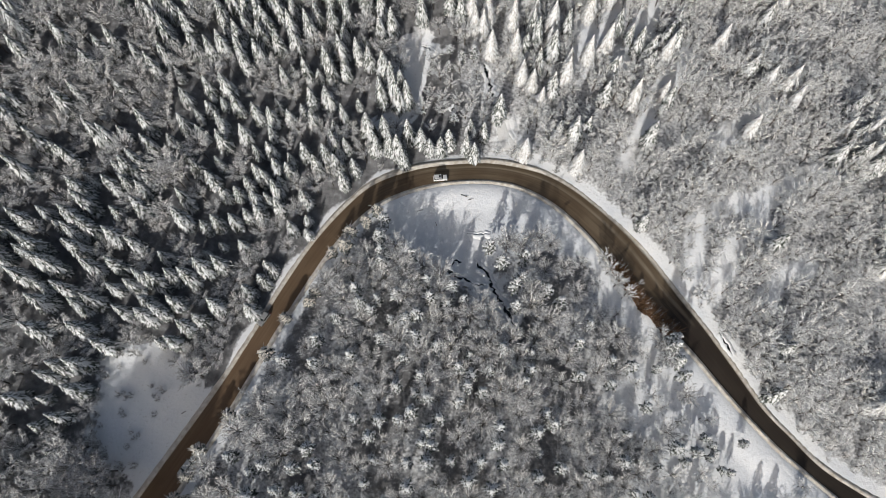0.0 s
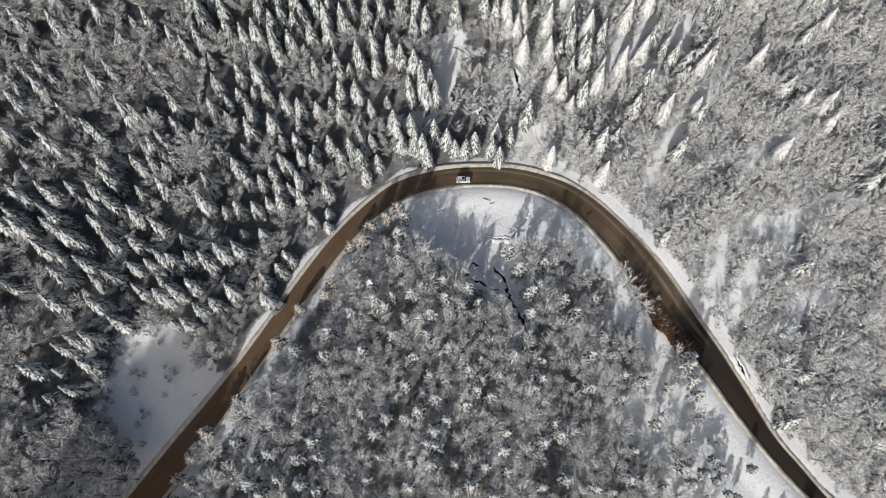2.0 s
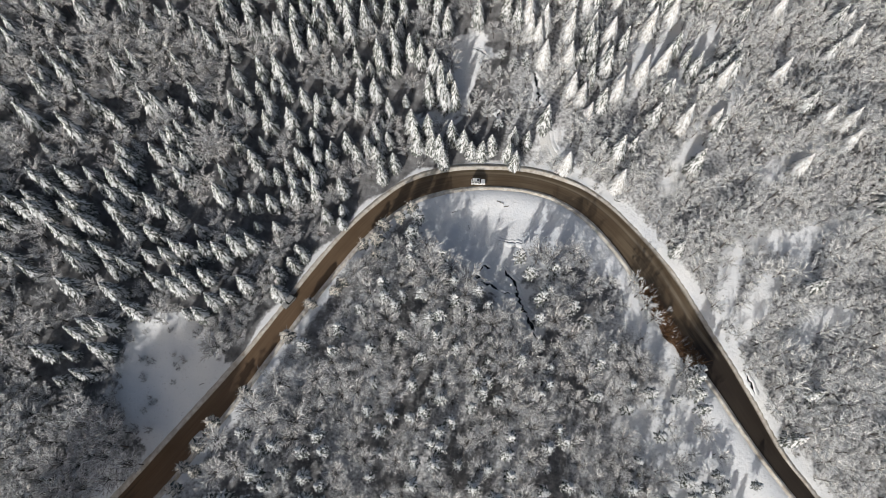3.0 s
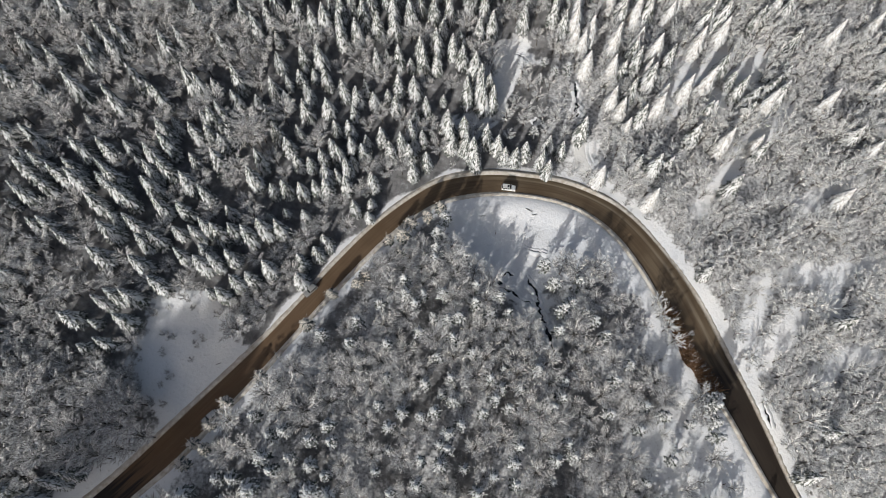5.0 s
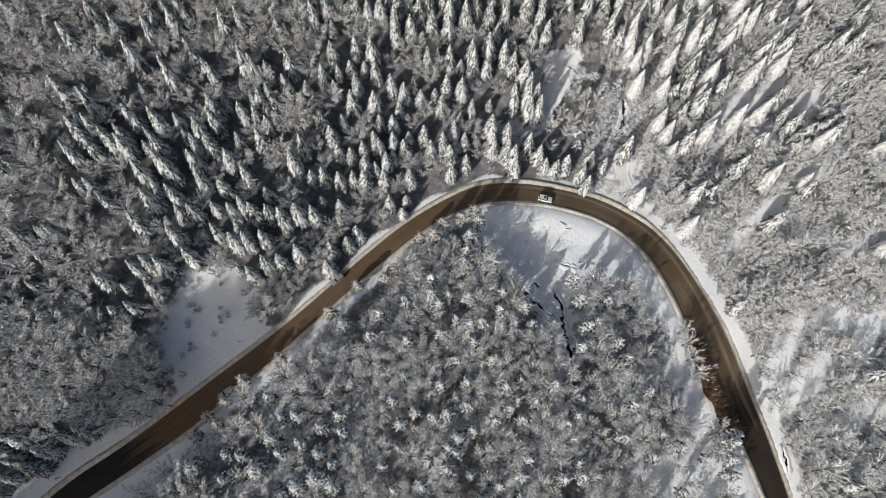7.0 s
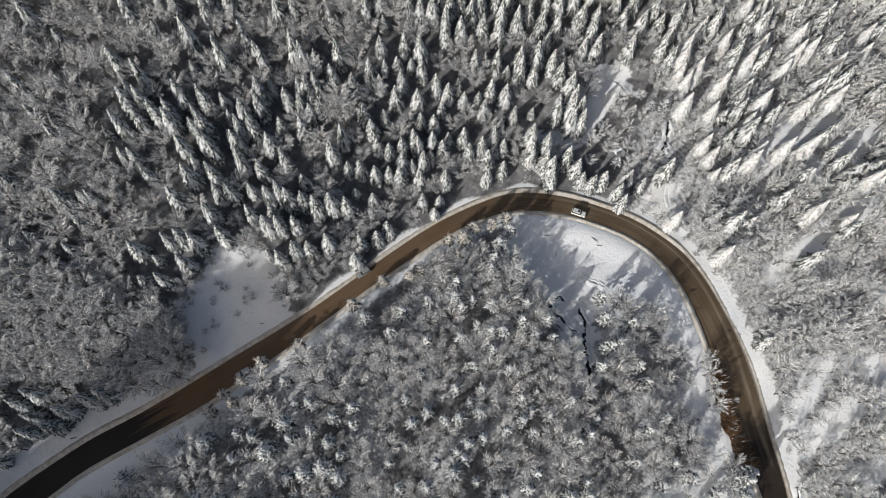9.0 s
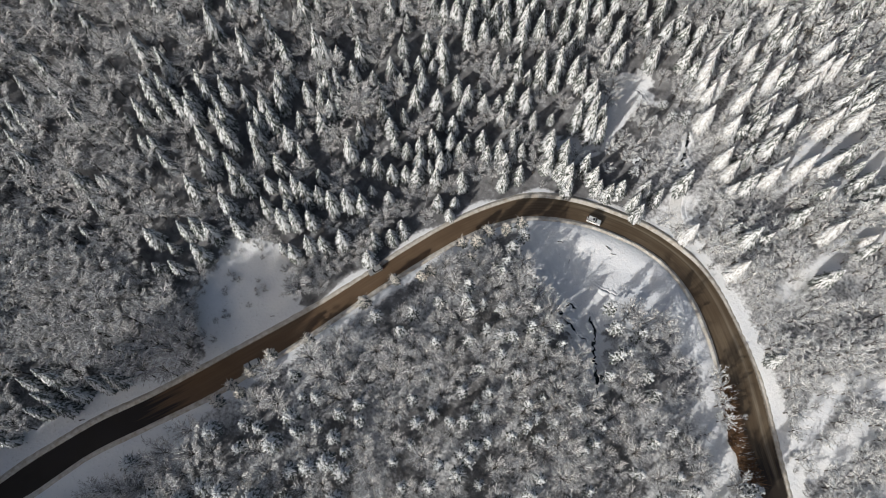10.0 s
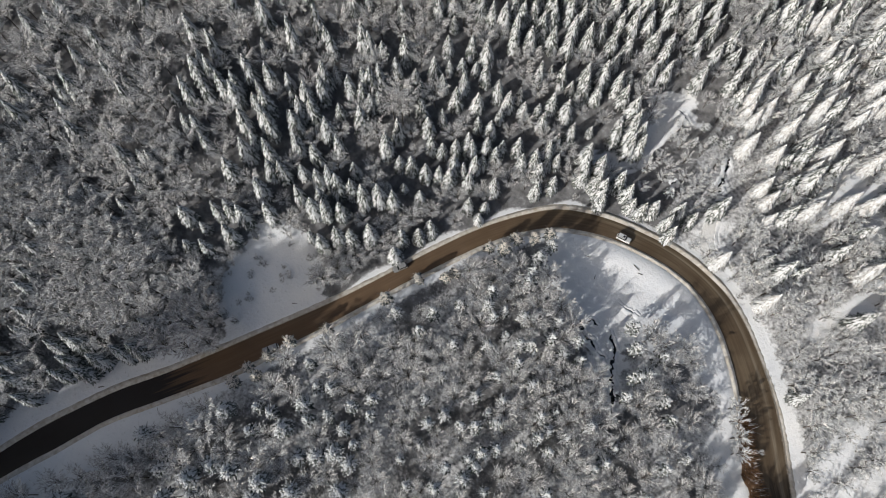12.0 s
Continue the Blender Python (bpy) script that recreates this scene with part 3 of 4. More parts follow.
def brush_parts(seed):
    """Dead stalks that hang over towards one side, with a little snow."""
    rng = np.random.default_rng(seed)
    trunk, crown, snow = Bits(), Bits(), Bits()
    for k in range(6):
        yaw = rng.uniform(-0.9, 0.9)
        trunk.tube((0, 0, -0.2), (math.cos(yaw) * 0.5, math.sin(yaw) * 0.5, rng.uniform(0.5, 1.0)), 0.03, 0.015, 3)
    for k in range(40):
        yaw = rng.normal(0, 0.75)
        l = rng.uniform(0.9, 2.3)
        a = (rng.uniform(-0.3, 0.3), rng.uniform(-0.5, 0.5), rng.uniform(0.1, 0.5))
        b = (a[0] + math.cos(yaw) * l, a[1] + math.sin(yaw) * l, rng.uniform(0.25, 1.1))
        twig(snow if rng.random() < 0.06 else crown, a, b, rng.uniform(0.12, 0.22), rng)
    return trunk, crown, snow


FULL = {"spruce": 13.0, "bare": 10.0, "pine": 9.0, "roundpine": 9.0, "roadside": 9.0, "shrub": 2.0, "thicket": 7.5, "brush": 1.0, "laden": 13.0}
KINDS = {
    "spruce": dict(make=[lambda s, k=k: spruce_parts(s, 13.0, (2.3, 2.5, 2.1, 2.6, 2.35)[k], (0.66, 0.74, 0.70, 0.62, 0.76)[k]) for k in range(5)],
                   mats=(M_BARK, M_NEEDLE, M_DUSTED), names=("trunk", "bough_crown", "snow_load"), thing="spruce_tree", category="spruce tree",
                   labels=["tall narrow dark spruce loaded with fresh white snow"]),
    "bare": dict(make=[lambda s, k=k: bare_tree_parts(s, 10.0, (3.2, 3.7, 2.8, 3.4)[k]) for k in range(4)],
                 mats=(M_BARK, M_TWIG, M_SNOW), names=("trunk", "twig_crown", "snow_load"), thing="frosted_tree", category="bare tree",
                 labels=["leafless broad tree with pale grey rime-covered twigs"]),
    "pine": dict(make=[lambda s, k=k: pine_parts(s, 9.0, (1.6, 1.85, 1.4)[k], (0.62, 0.5, 0.66)[k]) for k in range(3)],
                 mats=(M_BARK, M_NEEDLE, M_DUSTED), names=("trunk", "bough_crown", "snow_load"), thing="young_pine", category="pine tree",
                 labels=["young pine with rounded white snow caps on its boughs"]),
    "roundpine": dict(make=[lambda s, k=k: pine_parts(s, 9.0, (2.5, 2.2)[k], 0.36) for k in range(2)],
                      mats=(M_BARK, M_NEEDLE, M_DUSTED), names=("trunk", "bough_crown", "snow_load"), thing="round_pine", category="pine tree",
                      labels=["pine with a broad round crown of lumpy snow"]),
    "roadside": dict(make=[lambda s, k=k: pine_parts(s, 9.0, (2.0, 1.8)[k], 0.5) for k in range(2)],
                     mats=(M_BARK, M_NEEDLE, M_SPRAYED), names=("trunk", "bough_crown", "snow_load"), thing="roadside_pine", category="pine tree",
                     labels=["young roadside pine with brownish dirt-sprayed snow"]),
    "thicket": dict(make=[lambda s, k=k: bare_tree_parts(s, 7.5, (2.4, 2.8, 2.2)[k], 9, 0.62, 0.16) for k in range(3)],
                    mats=(M_BARK, M_RIME, M_SNOW), names=("trunk", "twig_crown", "snow_load"), thing="frosted_thicket_tree", category="bush tree",
                    labels=["low branching leafless tree, white with rime"]),
    "brush": dict(make=[lambda s, k=k: brush_parts(s) for k in range(3)],
                  mats=(M_REED, M_REED, M_SNOW), names=("stem_clump", "stalk_tuft", "snow_load"), thing="dead_brush", category="brush",
                  labels=["tuft of reddish brown dead stalks at the road edge"]),
    "shrub": dict(make=[lambda s, k=k: shrub_parts(s, 2.0, 1.5) for k in range(2)],
                  mats=(M_BARK, M_TWIG, M_SNOW), names=("stem_clump", "twig_crown", "snow_load"), thing="frosted_shrub", category="shrub",
                  labels=["low leafless shrub with frosted twigs in the snow"]),
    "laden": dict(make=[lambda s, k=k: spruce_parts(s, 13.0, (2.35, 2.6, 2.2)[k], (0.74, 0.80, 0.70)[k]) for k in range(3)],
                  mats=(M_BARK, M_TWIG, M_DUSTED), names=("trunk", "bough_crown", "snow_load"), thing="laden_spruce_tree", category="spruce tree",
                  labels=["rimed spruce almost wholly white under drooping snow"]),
}
for kind_no, info in enumerate(KINDS.values()):
    info["bits"] = [[b.arrays() for b in make(100 * kind_no + i)] for i, make in enumerate(info["make"])]


def array_mesh(name, verts, faces, mats, index=None):
    me = bpy.data.meshes.new(name)
    me.vertices.add(len(verts))
    me.vertices.foreach_set("co", np.ascontiguousarray(verts, np.float32).ravel())
    me.loops.add(len(faces) * 3)
    me.loops.foreach_set("vertex_index", np.ascontiguousarray(faces, np.int32).ravel())
    me.polygons.add(len(faces))
    me.polygons.foreach_set("loop_start", np.arange(0, len(faces) * 3, 3, dtype=np.int32))
    for m in mats:
        me.materials.append(m)
    if index is not None:
        me.polygons.foreach_set("material_index", np.ascontiguousarray(index, np.int32))
    me.update(calc_edges=True)
    return me


PATTERN = {}


def tree_thing(kind, variant):
    """The first tree of a kind and shape, with its parts; later ones are copies of it."""
    info = KINDS[kind]
    root = new(info["thing"])
    root.empty_display_size = 0.5
    for (v, f), name, mat in zip(info["bits"][variant], info["names"], info["mats"]):
        ob = new(name, array_mesh(name, v, f, [mat]))
        ob.parent = root
        if name != "trunk":
            tagged(ob, kind="stuff")
    tagged(root, info["labels"][0], info["category"], group=info["category"] + "s of the forest")
    return root


def plant(kind, x, y, tall, yaw, variant):
    """One tree as a thing of its own."""
    info = KINDS[kind]
    s = tall / FULL[kind]
    wide = min(1.3 if kind in ("spruce", "laden") else 1.1, s ** 0.6) if kind != "brush" else s
    m = Matrix.LocRotScale((x, y, height(x, y)), Euler((0, 0, yaw)), (wide, wide, s))
    key = (kind, variant)
    if key not in PATTERN:
        PATTERN[key] = tree_thing(kind, variant)
        PATTERN[key].matrix_basis = m
        return PATTERN[key]
    ob = copy_thing(PATTERN[key], Matrix.Identity(4))
    ob.matrix_basis = m
    return ob


def woods(name, kind, rows, label):
    """Many trees joined into one object: the forest too thick to count."""
    info = KINDS[kind]
    full = FULL[kind]
    vs, fs, ix, o = [], [], [], 0
    z = terrain(rows[:, 0], rows[:, 1])
    for (x, y, tall, yaw, var), z0 in zip(rows, z):
        s = tall / full
        wide = min(1.3 if kind in ("spruce", "laden") else 1.1, s ** 0.6)
        c, n = math.cos(yaw) * wide, math.sin(yaw) * wide
        for k, (v, f) in enumerate(info["bits"][int(var)]):
            vs.append(np.column_stack([x + c * v[:, 0] - n * v[:, 1], y + n * v[:, 0] + c * v[:, 1], z0 + v[:, 2] * s]))
            fs.append(f + o)
            ix.append(np.full(len(f), k))
            o += len(v)
    ob = new(name, array_mesh(name, np.vstack(vs), np.vstack(fs), info["mats"], np.concatenate(ix)))
    tagged(ob, label, "woods", kind="stuff")


# ---------------------------------------------------------------- trees: where they stand
# trees that stand out one by one
SPRUCE_WEST = [(-93.2, 58.0), (-90.1, 59.5), (-84.5, 58.0), (-79.7, 56.3), (-78.4, 65.2), (-69.2, 63.6), (-68.8, 68.8), (-99.6, 50.4), (-96.8, 49.4),
    (-92.5, 54.2), (-88.9, 50.1), (-103.5, 46.6), (-99.1, 40.9), (-93.9, 44.1), (-91.2, 40.9), (-88.3, 42.1), (-83.7, 51.0), (-79.7, 46.3),
    (-77.3, 48.3), (-74.2, 47.7), (-70.6, 49.2), (-66.8, 49.1), (-63.6, 51.7), (-59.6, 52.9), (-99.7, 34.5), (-90.3, 35.1), (-81.5, 39.9),
    (-75.9, 39.0), (-73.1, 40.4), (-70.1, 43.0), (-85.2, 31.7), (-94.1, 26.3), (-90.2, 26.8), (-96.4, 24.1), (-90.7, 21.1), (-66.9, 37.0),
    (-63.9, 39.0), (-60.0, 42.4), (-69.5, 33.2), (-101.3, 53.8)]
SPRUCE_ABOVE_ROAD = [(-64.1, 62.7), (-61.0, 63.7), (-56.9, 64.5), (-53.7, 66.4), (-50.9, 67.3), (-46.7, 73.7), (-45.8, 69.3), (-55.0, 58.9),
    (-42.3, 63.8), (-63.1, 75.0), (-59.7, 71.5), (-56.4, 72.1), (-51.6, 70.4), (-49.1, 71.4), (-51.8, 77.9), (-49.8, 76.5), (-45.8, 75.9),
    (-47.1, 80.2), (-43.3, 82.3), (-43.6, 79.1), (-36.4, 81.2), (-33.9, 83.9), (-30.5, 85.3), (-28.6, 87.1), (-31.2, 82.1), (-39.2, 71.8)]
SPRUCE_FAR_WEST = [(-120.8, 57.6), (-121.1, 52.8), (-118.0, 52.3), (-121.2, 50.3), (-113.9, 51.1), (-116.9, 47.8), (-109.3, 50.9), (-120.1, 44.2),
    (-110.2, 58.2), (-104.5, 60.1), (-111.4, 53.5), (-94.2, 62.2), (-90.9, 65.1), (-92.8, 68.8), (-86.0, 70.7), (-89.2, 82.2), (-114.9, 72.2),
    (-104.8, 71.4), (-131.1, 70.5), (-104.1, 46.9)]
SPRUCE_NORTH_WEST = [(-84.5, 84.3), (-87.6, 82.7), (-78.7, 86.9), (-78.8, 82.5), (-70.2, 95.5), (-69.9, 88.2), (-66.1, 86.6), (-69.8, 81.4),
    (-66.8, 77.4), (-61.1, 89.9), (-60.4, 84.8), (-55.2, 87.7), (-57.2, 94.8), (-48.5, 84.1), (-48.3, 92.9), (-47.0, 96.7), (-43.8, 93.8),
    (-45.1, 103.6), (-39.7, 84.8), (-52.3, 93.4), (-64.4, 98.7), (-60.1, 99.5), (-80.9, 77.5), (-82.4, 75.4), (-84.4, 74.8), (-82.8, 71.9),
    (-79.3, 70.9), (-77.6, 72.5)]
SPRUCE_NORTH = [(-38.1, 99.3), (-37.4, 93.2), (-39.6, 106.5), (-33.6, 99.2), (-29.3, 95.2), (-31.4, 91.3), (-32.1, 88.1), (-34.1, 109.6),
    (-30.1, 112.2), (-25.4, 112.3), (-22.3, 110.9), (-28.8, 107.4), (-32.5, 106.4), (-18.2, 109.2), (-7.5, 124.0), (14.4, 97.7)]
SPRUCE_BEND = [(-5.3, 87.6), (-2.2, 87.4), (-7.7, 89.8), (-12.6, 83.5), (0.1, 89.5), (5.1, 88.3), (7.1, 85.7), (6.1, 93.2), (9.9, 91.9),
    (-26.3, 81.5), (-29.1, 77.5)]
SPRUCE_GLADE = [(-16.2, 87.5), (-15.9, 105.3), (-18.7, 100.4), (-14.1, 86.5), (-15.2, 102.6), (-13.2, 103.4), (-14.0, 99.6), (-11.6, 100.8), (-20.6, 87.6), (-17.8, 91.4), (-11.2, 90.6), (-22.4, 91.8)]
PINE_ROADSIDE = [(-55.0, 15.7), (-61.1, 7.7), (-64.0, 1.6), (-66.5, -3.5), (-67.5, -8.5), (-63.4, -4.0), (-26.3, 62.1), (-22.1, 65.2), (-19.4, 68.4),
    (-30.9, 56.6), (-27.5, 58.3), (-27.1, 53.9), (-35.0, 46.2), (-36.2, 43.6), (-42.6, 39.6), (-46.4, 30.4)]
PINE_BEND_INSIDE = [(-57.8, -9.8), (-53.6, -8.7), (-52.7, 6.1), (-47.8, 2.7), (-44.8, 4.3), (-41.4, -1.4), (-45.0, -5.0), (-34.5, 7.8), (-32.7, 4.3),
    (-37.9, 3.5), (-36.3, -1.9), (-32.3, -3.4), (-55.5, -14.9), (-18.5, 60.5), (-17.7, 55.7), (-33.5, 33.7), (-41.8, 28.5), (-34.2, 27.8),
    (-23.7, 45.7), (-22.8, 42.4), (-20.1, 40.8), (-17.6, 52.7), (-13.5, 44.9), (-5.7, 48.5), (-5.1, 44.4), (-17.6, 34.4), (-24.9, 29.6),
    (-9.0, 34.7), (0.7, 47.3), (3.7, 43.8), (10.8, 58.2), (13.8, 53.7), (19.7, 54.6), (17.0, 47.1), (18.5, 49.2), (16.9, 41.7), (25.1, 46.1)]
PINE_WOOD = [(-23.2, 22.0), (-23.5, 15.0), (-20.0, 10.6), (-17.6, 14.6), (-12.7, 14.6), (-9.6, 16.4), (-13.5, 22.5), (-8.7, 20.7), (-7.1, 25.0),
    (-5.7, 19.9), (2.1, 18.8), (-2.8, 14.7), (-5.2, 12.0), (-6.9, 9.2), (-4.7, 8.5), (-5.7, 4.7), (-10.5, 4.7), (2.4, 26.9), (9.9, 26.3),
    (8.1, 21.1), (12.1, 12.9), (11.7, 8.9), (23.7, 16.1), (25.7, 13.5), (21.3, 11.6), (-11.8, 29.3), (7.2, 5.1), (-10.3, -0.8), (-16.3, -4.0),
    (12.9, 4.2), (4.3, 0.5)]
BROAD_WOOD = [(-34.1, 25.5), (-30.4, 17.6), (-26.0, 10.5), (-23.0, 3.3), (-29.0, -0.4), (-17.8, 19.7), (-11.3, 11.9), (-2.7, 19.7), (2.0, 10.2),
    (8.2, 13.3), (-14.7, 4.2), (-22.6, -7.1), (-12.6, -3.0), (-3.5, -0.5), (-5.7, 23.0), (2.3, 25.3), (10.4, 33.0), (17.0, 29.3), (13.7, 25.6),
    (25.1, 31.6), (29.9, 28.7), (17.3, 15.8), (27.6, 13.4), (17.8, 8.1), (-13.9, 26.4), (-7.8, 30.9), (-1.5, 34.8), (-37.4, 21.3), (33.1, 20.2),
    (25.0, 38.5), (32.3, 37.7), (11.2, 18.1), (5.5, 4.6)]

CLEARING_CORNER = [(-63.8, 35.4), (-59.7, 32.7), (-58.4, 38.0), (-56.0, 40.3), (-63.2, 30.9), (-65.8, 32.2), (-59.8, 29.3), (-58.7, 35.3)]

rng = np.random.default_rng(11)
BELOW_CLEARING = [(-120.7, -19.1), (-113.1, -18.0), (-107.7, -13.5), (-94.8, -13.0), (-94.2, 2.2), (-90.7, -5.3), (-83.5, -0.5), (-78.7, -4.1),
                  (-92.0, 6.9), (-105.8, -5.8), (-97.3, -1.4), (-82.8, -8.4), (-86.6, 4.4), (-88.0, -11.5)]
SPRUCE_LOWER_ROAD = [(-121.3, -28.9), (-111.9, -26.9), (-101.1, -23.7), (-107.2, -32.2), (-102.5, -28.5), (-115.8, -39.7), (-111.5, -42.0)]
STANDS = [("bare", BELOW_CLEARING, 12.5, 1.0), ("spruce", SPRUCE_LOWER_ROAD, 12.5, 0.8), ("bare", CLEARING_CORNER, 7.0, 0.8), ("spruce", SPRUCE_WEST, 12.4, 1.0), ("spruce", SPRUCE_ABOVE_ROAD, 9.2, 1.0), ("spruce", SPRUCE_FAR_WEST, 12.5, 1.3), ("spruce", SPRUCE_NORTH_WEST, 9.8, 1.2),
          ("spruce", SPRUCE_NORTH, 10.5, 1.0), ("spruce", SPRUCE_BEND, 9.8, 0.8), ("spruce", SPRUCE_GLADE, 12.6, 0.6), ("roadside", PINE_ROADSIDE, 8.0, 0.8), ("pine", PINE_BEND_INSIDE, 12.0, 1.0),
          ("pine", PINE_WOOD, 10.5, 0.9), ("bare", BROAD_WOOD, 10.0, 1.0), ("bare", [(-73.2, 76.2), (-70.6, 73.4), (-73.4, 73.2), (-70.4, 76.0)], 13.0, 0.5),
          ("pine", [(56.2, 31.6), (57.6, 28.4), (58.8, 25.0), (57.0, 34.0)], 12.0, 0.6), ("bare", [(55.0, 29.6), (59.6, 20.0), (54.4, 33.4)], 10.0, 0.6), ("pine", [(65.7, 8.8), (66.4, 7.2), (73.4, 9.2), (67.4, 3.0), (69.6, 2.4), (64.0, 10.6), (64.6, 5.8)], 5.2, 0.4), ("pine", [(53.0, 27.0), (49.4, 17.6), (60.9, 7.1)], 8.5, 0.8),
          ("thicket", [(42.6, 52.8), (44.6, 49.4), (46.4, 46.2), (41.0, 55.6)], 6.5, 0.6)]
X, Y, TALL, KIND = [], [], [], []
for kind, places, tall, spread in STANDS:
    for x, y in places:
        X.append(x), Y.append(y), TALL.append(max(5.0, rng.normal(tall, spread))), KIND.append(kind)
for edge, away in ((EDGE_IN, -1), (EDGE_OUT, 1)):      # unseen tall spruces, added further down the valley to shade the road
    for k in range(2, 62, 2):
        x, y = edge[k] + SIDE[k] * away * (3.5 + 3.0 * (k % 3))
        if y < -66:
            X.append(x), Y.append(y), TALL.append(rng.normal(21, 1.5)), KIND.append("spruce")
N_FIXED = len(X)
FX, FY = np.array(X), np.array(Y)
IS_SPRUCE = np.array([k == "spruce" for k in KIND])


def scatter(box_, tries):
    """Uneven spread of places that keep their distance from one another and from the trees that stand already."""
    x0, x1, y0, y1 = box_
    px, py = rng.uniform(x0, x1, tries), rng.uniform(y0, y1, tries)
    to_known = np.concatenate([np.sqrt(((a[:, None] - FX) ** 2 + (b[:, None] - FY) ** 2).min(axis=1)) for a, b in zip(np.array_split(px, 20), np.array_split(py, 20))])
    d, _ = near_line(COARSE, px, py)
    gap = np.where(to_known < 8, np.where(d < 0, 4.6, 4.2), np.where(d < 0, np.where(px > 34, 3.3, 4.4), np.where(px < 4, 3.8, 2.85))) * rng.uniform(0.78, 1.2, tries)
    edge_of_meadow = np.abs(near_line(np.array(MEADOW + MEADOW[:1], float), px, py)[0])
    gap = np.where((edge_of_meadow < 20) & (py < 66) & (d < 0) & (px < 26), gap * 0.74, gap)
    gap = np.where((d > 0) & (px < -76) & (py < 8) & (py > -24), gap * 0.85, gap)
    clump = np.sin(px * 0.21 + 1.8 * np.sin(py * 0.09)) * np.cos(py * 0.24 + 1.5 * np.sin(px * 0.1))
    gap = np.where((d > 0) & (px > 20), gap * (1.0 + 0.08 * np.clip(-clump, 0, 1)), gap)
    cell = 4.0
    grid, out = {}, []
    for x, y in zip(FX, FY):
        grid.setdefault((int(x // cell), int(y // cell)), []).append((x, y))
    for x, y, g in zip(px, py, gap):
        i, j = int(x // cell), int(y // cell)
        if all((x - qx) ** 2 + (y - qy) ** 2 > g * g for a in (i - 1, i, i + 1) for b in (j - 1, j, j + 1) for qx, qy in grid.get((a, b), ())):
            grid.setdefault((i, j), []).append((x, y))
            out.append((x, y))
    return np.array(out)


def seen_area(x, y):
    """The part of the hillside that the flight looks at, with a margin."""
    return inside([(-192, 36), (-150, -24), (-114, -78), (-60, -50), (-10, -17), (114, -17), (121, 30), (137, 138), (112, 153), (84, 166), (52, 174), (22, 177), (-20, 150), (-60, 129),
                   (-118, 122), (-136, 107), (-154, 86), (-172, 61)], x, y)


spots = scatter((-205, 140, -85, 185), 80000)
sx, sy = spots.T
keep = seen_area(sx, sy)
D, AT = near_line(COARSE, sx, sy)
half = along_road(HALF, AT)
keep &= np.abs(D) > half + np.where(D > 0, np.where((sx > -25) & (sx < 30), 1.2, 2.4 + 1.0 * np.sin(sx * 0.31 + sy * 0.17)), np.where(sx < -72, 6.5, np.where(sx < 20, 4.6, 3.4)))
keep &= ~((D > 0) & (sx > 38) & (D < half + 2.2 + 1.6 * np.sin(sy * 0.4 + 1.0)) & (rng.random(len(sx)) < 0.75))
keep &= ~((D < 0) & (sx > 36) & (-D < half + 4.2 + 2.0 * np.sin(sy * 0.37)))
for poly in [MEADOW, CLEARING] + PATCHES:
    keep &= ~inside(poly, sx, sy)
for line, wide in STREAKS:
    keep &= np.abs(near_line(np.array(line, float), sx, sy)[0]) > wide * (0.9 + 0.5 * np.sin(sy * 0.6 + sx * 0.4))
keep &= np.abs(near_line(CREEK, sx, sy)[0]) > 0.3 + 1.9 * np.sin(sy * 0.35) ** 2
keep &= np.abs(near_line(GULLY, sx, sy)[0]) > 1.6
keep &= ~((sx < -68) & (sy < 1) & (np.abs(D) < half + np.where(D > 0, 5.5, 4.0)))
for line in BROOKS:
    keep &= np.abs(near_line(np.array(line, float) + (0.6, -2.0), sx, sy)[0]) > 3.4
keep &= ~((D < 0) & (sx < 4) & (sy > 30) & (-D < half + 10) & (rng.random(len(sx)) < 0.6))
sx, sy, D = sx[keep], sy[keep], D[keep]
blob = np.sin(sx * 0.11 + 2.0 * np.sin(sy * 0.05)) * np.cos(sy * 0.13 + 1.7 * np.sin(sx * 0.04))
to_spruce = np.sqrt(((sx[:, None] - FX[IS_SPRUCE]) ** 2 + (sy[:, None] - FY[IS_SPRUCE]) ** 2).min(axis=1))
to_rim = np.abs(near_line(np.array(MEADOW + MEADOW[:1], float), sx, sy)[0])
